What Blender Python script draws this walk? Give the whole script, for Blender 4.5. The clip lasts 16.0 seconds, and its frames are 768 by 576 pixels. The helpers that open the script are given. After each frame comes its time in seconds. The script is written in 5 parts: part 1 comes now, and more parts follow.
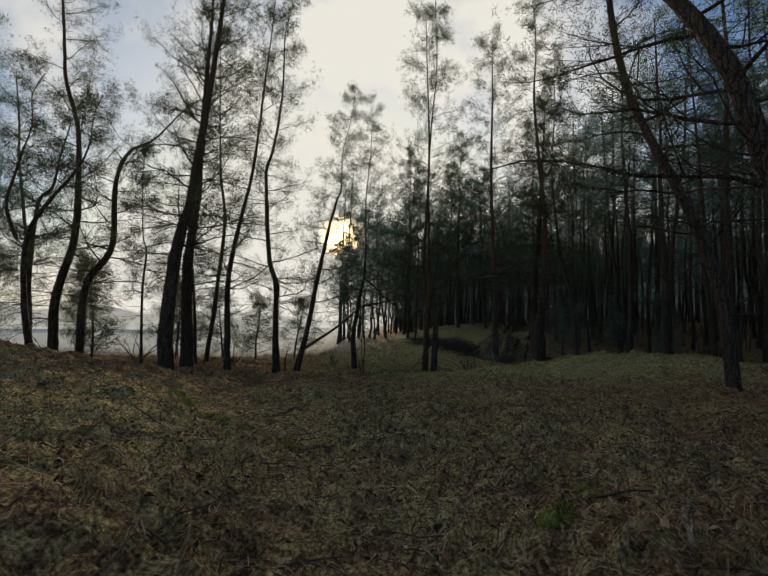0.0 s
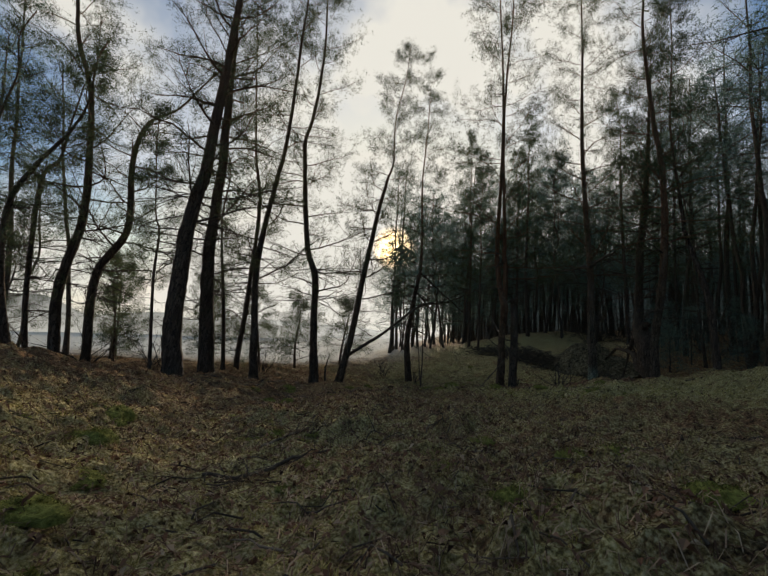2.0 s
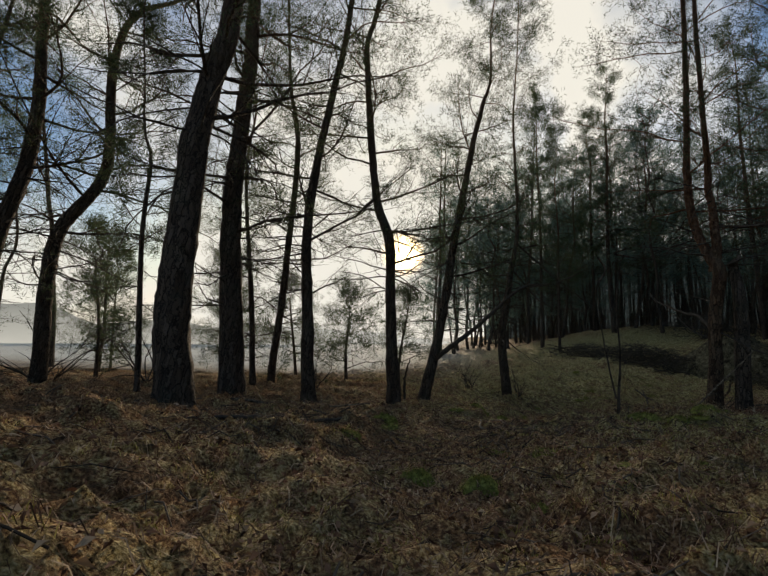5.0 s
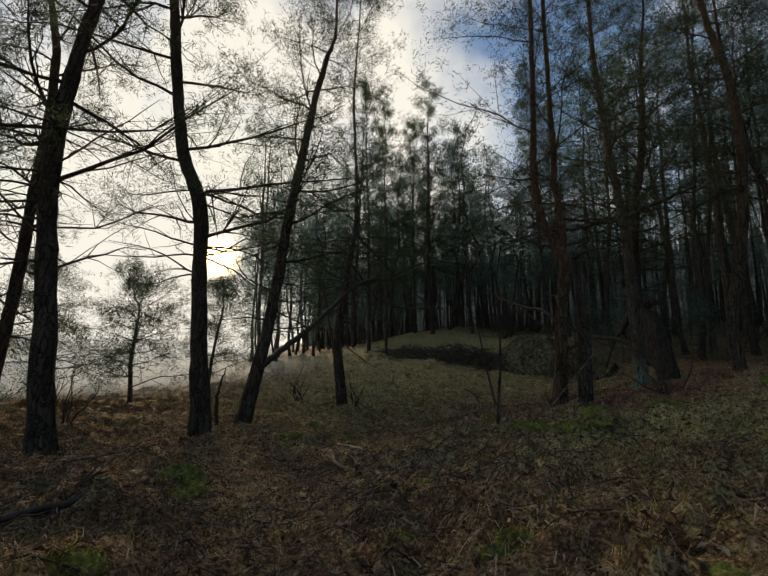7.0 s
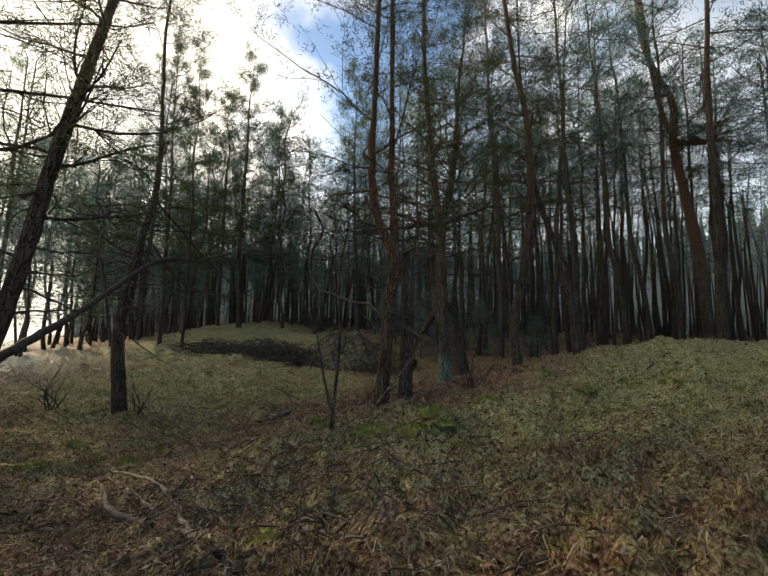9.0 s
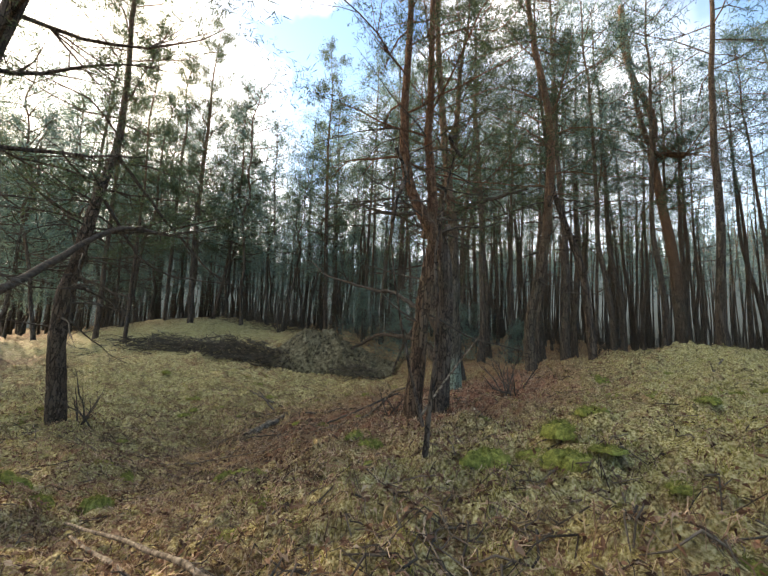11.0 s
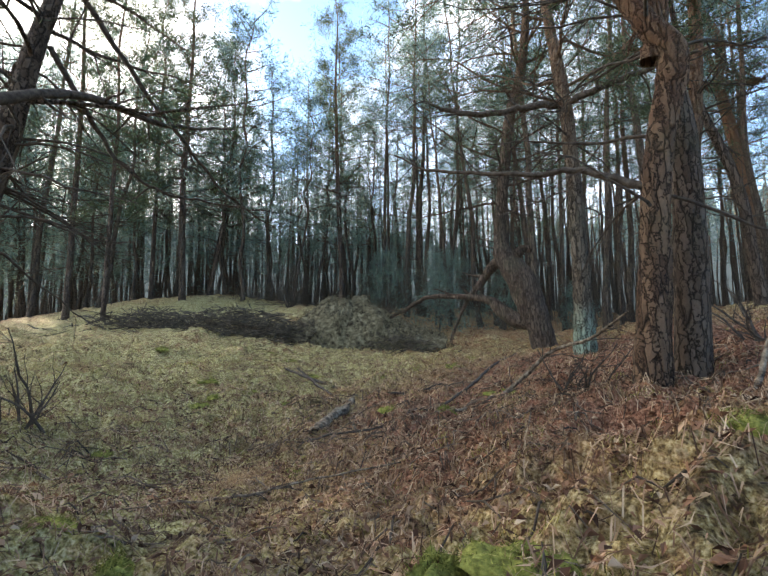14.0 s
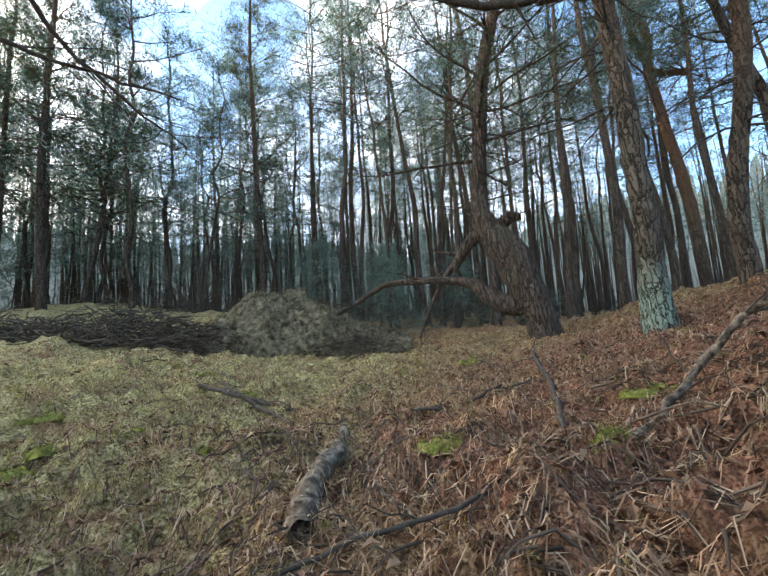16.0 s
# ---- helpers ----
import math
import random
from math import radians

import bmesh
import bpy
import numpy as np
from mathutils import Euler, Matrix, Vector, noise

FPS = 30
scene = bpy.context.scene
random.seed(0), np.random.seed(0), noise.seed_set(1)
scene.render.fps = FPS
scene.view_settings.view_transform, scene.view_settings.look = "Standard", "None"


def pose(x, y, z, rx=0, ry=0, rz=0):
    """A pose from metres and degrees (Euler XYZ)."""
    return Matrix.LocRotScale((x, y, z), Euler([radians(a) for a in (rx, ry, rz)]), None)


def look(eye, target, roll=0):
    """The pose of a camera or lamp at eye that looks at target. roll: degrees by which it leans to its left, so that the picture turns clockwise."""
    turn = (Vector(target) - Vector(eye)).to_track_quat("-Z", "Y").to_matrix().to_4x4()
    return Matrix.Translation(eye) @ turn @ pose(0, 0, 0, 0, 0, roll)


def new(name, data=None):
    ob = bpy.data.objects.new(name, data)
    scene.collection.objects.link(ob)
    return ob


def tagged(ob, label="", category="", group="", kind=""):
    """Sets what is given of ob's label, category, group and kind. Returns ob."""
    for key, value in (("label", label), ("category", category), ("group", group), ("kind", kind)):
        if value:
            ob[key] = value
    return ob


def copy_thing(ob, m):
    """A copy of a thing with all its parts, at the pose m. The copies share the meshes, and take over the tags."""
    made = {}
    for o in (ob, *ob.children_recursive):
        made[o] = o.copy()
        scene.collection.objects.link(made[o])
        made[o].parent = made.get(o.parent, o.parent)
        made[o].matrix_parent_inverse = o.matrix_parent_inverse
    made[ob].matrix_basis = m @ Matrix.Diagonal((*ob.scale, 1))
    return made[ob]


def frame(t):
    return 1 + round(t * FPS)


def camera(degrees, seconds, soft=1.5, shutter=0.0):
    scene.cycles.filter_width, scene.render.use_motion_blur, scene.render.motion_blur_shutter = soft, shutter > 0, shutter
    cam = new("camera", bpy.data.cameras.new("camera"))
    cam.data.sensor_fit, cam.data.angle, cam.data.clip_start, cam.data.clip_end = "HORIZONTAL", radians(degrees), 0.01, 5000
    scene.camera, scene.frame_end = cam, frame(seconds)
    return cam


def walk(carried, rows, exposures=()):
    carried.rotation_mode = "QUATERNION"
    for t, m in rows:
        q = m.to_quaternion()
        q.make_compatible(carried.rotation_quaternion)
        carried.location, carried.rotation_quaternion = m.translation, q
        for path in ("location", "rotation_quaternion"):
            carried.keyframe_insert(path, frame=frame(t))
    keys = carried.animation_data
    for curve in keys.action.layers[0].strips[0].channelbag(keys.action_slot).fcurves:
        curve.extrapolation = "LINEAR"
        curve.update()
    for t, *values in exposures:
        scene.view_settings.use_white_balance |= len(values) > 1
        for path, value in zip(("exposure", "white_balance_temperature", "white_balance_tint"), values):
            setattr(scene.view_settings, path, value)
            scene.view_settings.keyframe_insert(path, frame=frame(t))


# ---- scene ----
cam = camera(84.0, 16.0, soft=1.5)
walk(cam, [
    (0.0, pose(-0.065, 0.056, 0.861, 94.37, -1.64, 1.99)),
    (0.5, pose(-0.149, 1.169, 0.727, 94.45, -1.30, 4.98)),
    (1.0, pose(-0.258, 2.415, 0.592, 94.91, -1.21, 6.75)),
    (1.5, pose(-0.358, 3.617, 0.500, 95.23, -1.48, 7.64)),
    (2.0, pose(-0.634, 4.778, 0.326, 95.69, -2.45, 9.00)),
    (2.5, pose(-1.253, 5.909, 0.162, 95.46, -2.80, 11.47)),
    (3.0, pose(-2.006, 7.151, -0.040, 95.71, -2.32, 14.28)),
    (5.5, pose(-5.359, 11.893, -0.237, 96.71, 0.02, 7.21)),
    (6.0, pose(-5.621, 12.637, -0.247, 96.85, 1.41, 2.39)),
    (6.5, pose(-5.525, 13.515, -0.323, 96.98, 1.74, -4.75)),
    (7.0, pose(-5.312, 14.121, -0.396, 97.53, 0.43, -13.63)),
    (7.5, pose(-5.284, 14.473, -0.509, 97.94, -1.53, -23.53)),
    (8.0, pose(-5.317, 14.664, -0.411, 97.46, -1.14, -28.49)),
    (8.5, pose(-5.261, 15.116, -0.454, 97.11, -0.73, -33.79)),
    (9.0, pose(-5.231, 15.413, -0.421, 96.96, -0.67, -39.56)),
    (11.5, pose(-5.321, 19.176, -0.838, 97.74, -2.15, -47.35)),
    (12.0, pose(-5.098, 20.247, -1.094, 97.15, -1.06, -43.28)),
    (12.5, pose(-4.936, 21.030, -1.124, 96.95, 0.55, -43.65)),
    (13.0, pose(-4.690, 21.551, -1.205, 96.54, 1.16, -45.59)),
    (13.5, pose(-4.365, 21.969, -1.311, 96.22, 0.42, -47.60)),
    (14.0, pose(-3.869, 22.661, -1.448, 96.09, 0.19, -49.12)),
    (14.5, pose(-3.355, 23.373, -1.580, 96.39, 0.32, -49.15)),
    (15.0, pose(-2.638, 24.356, -1.716, 98.12, 0.66, -50.67)),
    (15.5, pose(-1.909, 25.165, -1.719, 98.74, 1.99, -54.51)),
    (16.0, pose(-1.725, 25.791, -1.882, 97.85, 3.41, -60.51)),
], exposures=[
    (0.0, 0.0, 7250, 12), (3.0, 0.0, 7250, 12), (6.0, 0.15, 7500, 12), (8.0, 0.5, 7500, 12), (9.0, 1.3, 7900, 11), (11.5, 2.55, 8100, 15), (13.0, 2.6, 7300, 15), (14.0, 2.75, 7100, 15), (16.0, 2.85, 7000, 14),
])

# ---------------------------------------------------------------- sky and sun
def build_light():
    yaw, up = 8.0, 11.0
    w = bpy.data.worlds.new("sky")
    w.use_nodes = True
    scene.world = w
    t = w.node_tree
    sky = t.nodes.new("ShaderNodeTexSky")
    sky.sky_type, sky.sun_disc = "NISHITA", False
    sky.sun_elevation, sky.sun_rotation = radians(up), radians(-yaw)
    sky.air_density, sky.dust_density, sky.ozone_density = 1.0, 0.9, 3.4
    # thin high cloud over the whole sky, thicker in some drifts
    co = t.nodes.new("ShaderNodeTexCoord")
    n = t.nodes.new("ShaderNodeTexNoise")
    n.inputs["Scale"].default_value, n.inputs["Detail"].default_value = 2.6, 5.0
    t.links.new(co.outputs["Generated"], n.inputs["Vector"])
    r = t.nodes.new("ShaderNodeValToRGB")
    r.color_ramp.elements[0].position, r.color_ramp.elements[1].position = 0.37, 0.54
    t.links.new(n.outputs["Fac"], r.inputs["Fac"])
    # the veil is thickest towards the sun and low over the horizon
    way = t.nodes.new("ShaderNodeVectorMath")
    way.operation = "DOT_PRODUCT"
    a, e = radians(yaw), radians(up)
    way.inputs[1].default_value = (-math.sin(a) * math.cos(e), math.cos(a) * math.cos(e), math.sin(e))
    t.links.new(co.outputs["Generated"], way.inputs[0])
    near = t.nodes.new("ShaderNodeMapRange")
    for key, value in (("From Min", -0.2), ("From Max", 0.8), ("To Min", 0.0), ("To Max", 1.0)):
        near.inputs[key].default_value = value
    t.links.new(way.outputs["Value"], near.inputs["Value"])
    sep = t.nodes.new("ShaderNodeSeparateXYZ")
    t.links.new(co.outputs["Generated"], sep.inputs[0])
    low = t.nodes.new("ShaderNodeMapRange")
    for key, value in (("From Min", 0.0), ("From Max", 0.18), ("To Min", 0.9), ("To Max", 0.0)):
        low.inputs[key].default_value = value
    t.links.new(sep.outputs[2], low.inputs["Value"])
    top = t.nodes.new("ShaderNodeMath")
    top.operation = "MULTIPLY"
    t.links.new(r.outputs["Color"], top.inputs[0])
    t.links.new(near.outputs[0], top.inputs[1])
    veil = t.nodes.new("ShaderNodeMath")
    veil.operation = "MAXIMUM"
    t.links.new(top.outputs[0], veil.inputs[0])
    t.links.new(low.outputs[0], veil.inputs[1])
    glow = t.nodes.new("ShaderNodeMapRange")
    for key, value in (("From Min", 0.75), ("From Max", 1.0), ("To Min", 0.0), ("To Max", 0.975)):
        glow.inputs[key].default_value = value
    t.links.new(way.outputs["Value"], glow.inputs["Value"])
    thick = t.nodes.new("ShaderNodeMath")
    thick.operation = "MAXIMUM"
    t.links.new(veil.outputs[0], thick.inputs[0])
    t.links.new(glow.outputs[0], thick.inputs[1])
    m = t.nodes.new("ShaderNodeMix")
    m.data_type = "RGBA"
    t.links.new(thick.outputs[0], m.inputs[0])
    cap = t.nodes.new("ShaderNodeVectorMath")
    cap.operation = "MINIMUM"
    cap.inputs[1].default_value = (6.4, 5.9, 5.0)
    t.links.new(sky.outputs[0], cap.inputs[0])
    t.links.new(cap.outputs[0], m.inputs[6])
    m.inputs[7].default_value = (5.2, 5.4, 5.3, 1)
    # the bright aureole close round the veiled sun
    ring = t.nodes.new("ShaderNodeMapRange")
    for key, value in (("From Min", 0.9982), ("From Max", 1.0), ("To Min", 0.0), ("To Max", 1.0)):
        ring.inputs[key].default_value = value
    t.links.new(way.outputs["Value"], ring.inputs["Value"])
    sharp = t.nodes.new("ShaderNodeMath")
    sharp.operation = "POWER"
    sharp.inputs[1].default_value = 3.0
    t.links.new(ring.outputs[0], sharp.inputs[0])
    halo = t.nodes.new("ShaderNodeVectorMath")
    halo.operation = "SCALE"
    halo.inputs[0].default_value = (70, 50, 24)
    t.links.new(sharp.outputs[0], halo.inputs["Scale"])
    total = t.nodes.new("ShaderNodeVectorMath")
    total.operation = "ADD"
    t.links.new(m.outputs[2], total.inputs[0])
    t.links.new(halo.outputs[0], total.inputs[1])
    bg = t.nodes["Background"]
    t.links.new(total.outputs[0], bg.inputs["Color"])
    bg.inputs["Strength"].default_value = 0.15
    sun = new("sun", bpy.data.lights.new("sun", "SUN"))
    sun.data.energy, sun.data.angle, sun.data.color = 3.3, radians(4), (1.0, 0.86, 0.68)
    sun.matrix_world = look((-math.sin(a) * math.cos(e) * 50, math.cos(a) * math.cos(e) * 50, math.sin(e) * 50), (0, 0, 0))


build_light()

# ---------------------------------------------------------------- helpers
SUN_YAW, SUN_UP = 8.0, 11.0
FIELD_EDGE = 34.0


def smooth(a, b, v):
    t = np.clip((v - a) / (b - a), 0, 1)
    return t * t * (3 - 2 * t)


HUMPS = ((-14, 12, 4, 3.5, 0.979), (11.5, 20, 6, 5, 0.8), (11.4, 38.5, 4, 2.6, 0.637), (8, 48, 8, 7, 1.409), (0, 28, 6, 5, -1.168),
         (-3, 10, 5, 5, -0.244), (-4, 20, 5, 6, -0.24), (20, 30, 9, 9, -0.717), (-9, 24, 5, 6, -0.235), (8, 33, 5, 5.5, -0.75), (9, 27, 3, 2.5, -0.25))
TRAIL = ((0, -6), (-0.2, 2.2), (-0.6, 4.7), (-2.0, 7.0), (-5.3, 11.8), (-5.4, 14.5), (-5.3, 19), (-5.0, 21), (-3.4, 23.4), (-1.7, 26.0), (-1.2, 28))


def trail_distance(x, y):
    best = np.full(np.shape(x), 1e9)
    for (ax, ay), (bx, by) in zip(TRAIL, TRAIL[1:]):
        ux, uy = bx - ax, by - ay
        k = np.clip(((x - ax) * ux + (y - ay) * uy) / (ux * ux + uy * uy), 0, 1)
        best = np.minimum(best, np.hypot(x - ax - k * ux, y - ay - k * uy))
    return best


def ground_base(x, y):
    """The lie of the land: dune slopes, a hollow, a sunken trail."""
    x, y = np.asarray(x, float), np.asarray(y, float)
    u, v = 30 * np.tanh(x / 30), 30 * np.tanh((y - 22) / 30)
    z = -1.495 + 0.026 * u - 0.037 * v + 0.00084 * u * u + 0.0026 * u * v + 0.00231 * v * v
    for a, b, sx, sy, h in HUMPS:
        z = z + h * np.exp(-((x - a) / sx) ** 2 - ((y - b) / sy) ** 2)
    field = smooth(26, 42, y) * smooth(-4, -14, x)
    z = z * (1 - field) + (-2.7) * field
    return z - 0.28 * np.exp(-(trail_distance(x, y) / 1.4) ** 2)


WAVES = [(math.cos(a) * k, math.sin(a) * k, p, w) for a, k, p, w in
         [(random.uniform(0, 6.283), random.uniform(0.9, 5.5), random.uniform(0, 6.283), random.uniform(0.4, 1)) for _ in range(26)]]


def lumps(x, y):
    """Tussocks and hollows of the forest floor."""
    s = np.zeros(np.shape(x))
    for kx, ky, p, w in WAVES:
        s = s + w * np.sin(kx * x + ky * y + p + 0.8 * np.sin(0.7 * ky * x - 0.6 * kx * y + 2 * p)) / (1 + 0.35 * math.hypot(kx, ky))
    s = s / 2.4
    q = np.zeros(np.shape(x))
    for kx, ky, p, w in WAVES[:14]:
        q = q + w * np.sin(4.1 * ky * x - 4.1 * kx * y + 3 * p + 1.2 * np.sin(2.3 * kx * x + 2.1 * ky * y))
    q = q / 2.2
    near = np.exp(-(trail_distance(x, y) / 0.9) ** 2)
    return (0.085 * s + 0.05 * np.maximum(s, 0) ** 2 + 0.05 * q) * (1 - 0.6 * near)


def ground_z(x, y):
    return ground_base(x, y) + lumps(np.asarray(x, float), np.asarray(y, float))


def gz(x, y):
    return float(ground_z(np.array([x]), np.array([y]))[0])


class Mesh:
    """Collects vertices and faces for one mesh."""

    def __init__(self):
        self.v, self.f, self.n = [], [], 0

    def add(self, verts, faces):
        verts, faces = np.asarray(verts, float), np.asarray(faces, int)
        self.v.append(verts)
        self.f.append(faces + self.n)
        self.n += len(verts)

    def build(self, name, material, smooth_faces=True):
        me = bpy.data.meshes.new(name)
        v = np.concatenate(self.v) if self.v else np.zeros((0, 3))
        faces = [list(row) for block in self.f for row in block]
        me.from_pydata(v.tolist(), [], faces)
        if smooth_faces:
            me.shade_smooth()
        me.materials.append(material)
        return me


def part(name, mesh, material, parent, label="", smooth_faces=True):
    ob = new(name, mesh.build(name, material, smooth_faces) if isinstance(mesh, Mesh) else mesh)
    ob.parent = parent
    if label:
        ob["label"] = label
    return ob


def spline(points, n):
    """A Catmull-Rom line through rows of numbers."""
    p = np.asarray(points, float)
    p = np.vstack([2 * p[0] - p[1], p, 2 * p[-1] - p[-2]])
    out = []
    steps = np.linspace(0, len(p) - 3, n)
    for s in steps:
        i = min(int(s), len(p) - 4)
        t = s - i
        a, b, c, d = p[i:i + 4]
        out.append(0.5 * (2 * b + (c - a) * t + (2 * a - 5 * b + 4 * c - d) * t * t + (3 * b - a - 3 * c + d) * t ** 3))
    return np.array(out)


def tube(mesh, line, radii, sides, rough=0.0, rng=None, knots=0.0):
    """A tapered round limb along a line, closed at the tip; rough: furrows of the bark."""
    line, radii = np.asarray(line, float), np.asarray(radii, float)
    d = np.gradient(line, axis=0)
    d /= np.linalg.norm(d, axis=1)[:, None] + 1e-9
    ref = np.array([0.31, 0.95, 0.05]) if abs(d[0][2]) > 0.6 else np.array([0.05, 0.1, 1.0])
    u = np.cross(d, ref)
    u /= np.linalg.norm(u, axis=1)[:, None] + 1e-9
    w = np.cross(d, u)
    a = np.linspace(0, 2 * np.pi, sides, endpoint=False)
    r = np.repeat(radii[:, None], sides, 1)
    if rough:
        rows = np.arange(len(line))[:, None]
        ph = rng.uniform(0, 6.28, 4)
        r = r * (1 + rough * (np.sin(5 * a + 0.35 * rows + ph[0]) * 0.5 + np.sin(9 * a - 0.5 * rows + ph[1]) * 0.4
                              + np.sin(3 * a + 0.8 * rows + ph[2]) * 0.4) + rough * 0.35 * rng.standard_normal(r.shape))
        if knots:
            r = r * (1 + knots * rng.standard_normal((len(line), 1)))
    v = line[:, None] + r[..., None] * (np.cos(a)[None, :, None] * u[:, None] + np.sin(a)[None, :, None] * w[:, None])
    n, base = len(line), np.arange(sides)
    nxt = (base + 1) % sides
    faces = np.concatenate([np.stack([i * sides + base, i * sides + nxt, (i + 1) * sides + nxt, (i + 1) * sides + base], 1) for i in range(n - 1)])
    mesh.add(v.reshape(-1, 3), faces)


def needles(mesh, at, way, rng, count, length, width):
    """Sprays of pine needles at many places."""
    at, way = np.asarray(at, float), np.asarray(way, float)
    if not len(at):
        return
    n = len(at) * count
    p = np.repeat(at, count, 0) + rng.normal(0, length * 0.5, (n, 3))
    d = np.repeat(way, count, 0) * 0.3 + rng.normal(0, 0.8, (n, 3)) + np.array([0, 0, 0.12])
    d /= np.linalg.norm(d, axis=1)[:, None]
    s = np.cross(d, rng.normal(0, 1, (n, 3)))
    s /= np.linalg.norm(s, axis=1)[:, None]
    ln = length * rng.uniform(0.7, 1.35, (n, 1))
    v = np.stack([p - s * width / 2, p + s * width / 2, p + d * ln], 1).reshape(-1, 3)
    mesh.add(v, np.arange(3 * n).reshape(-1, 3))


# ---------------------------------------------------------------- materials
def material(name, rough=0.9):
    m = bpy.data.materials.new(name)
    m.use_nodes = True
    b = m.node_tree.nodes["Principled BSDF"]
    b.inputs["Roughness"].default_value = rough
    b.inputs["Specular IOR Level"].default_value = 0.2
    return m, m.node_tree, b


def node(tree, kind, **settings):
    n = tree.nodes.new(kind)
    for key, value in settings.items():
        n.inputs[key.replace("_", " ")].default_value = value
    return n


def noise_at(tree, scale, detail=5.0, stretch=None, where="Object"):
    co = tree.nodes.new("ShaderNodeTexCoord")
    out = co.outputs[where]
    if stretch:
        mp = tree.nodes.new("ShaderNodeMapping")
        mp.inputs["Scale"].default_value = stretch
        tree.links.new(out, mp.inputs["Vector"])
        out = mp.outputs["Vector"]
    n = node(tree, "ShaderNodeTexNoise", Scale=scale, Detail=detail, Roughness=0.62)
    tree.links.new(out, n.inputs["Vector"])
    return n.outputs["Fac"]


def ramp(tree, fac, stops):
    r = tree.nodes.new("ShaderNodeValToRGB")
    els = r.color_ramp.elements
    while len(els) < len(stops):
        els.new(0.5)
    for e, (pos, col) in zip(els, stops):
        e.position, e.color = pos, (*col, 1)
    tree.links.new(fac, r.inputs["Fac"])
    return r.outputs["Color"]


def mix(tree, fac, a, b, blend="MIX"):
    m = tree.nodes.new("ShaderNodeMix")
    m.data_type, m.blend_type = "RGBA", blend
    for value, socket in ((fac, m.inputs[0]), (a, m.inputs[6]), (b, m.inputs[7])):
        if isinstance(value, (int, float)):
            socket.default_value = value
        elif isinstance(value, tuple):
            socket.default_value = (*value, 1)
        else:
            tree.links.new(value, socket)
    return m.outputs[2]


def math_node(tree, op, a, b=0.0, c=0.0):
    m = tree.nodes.new("ShaderNodeMath")
    m.operation, m.use_clamp = op, False
    for value, socket in zip((a, b, c), m.inputs):
        if isinstance(value, (int, float)):
            socket.default_value = value
        else:
            tree.links.new(value, socket)
    return m.outputs[0]


def bump(tree, height, shader, strength=0.5, distance=0.02):
    b = node(tree, "ShaderNodeBump", Strength=strength, Distance=distance)
    tree.links.new(height, b.inputs["Height"])
    tree.links.new(b.outputs["Normal"], shader.inputs["Normal"])


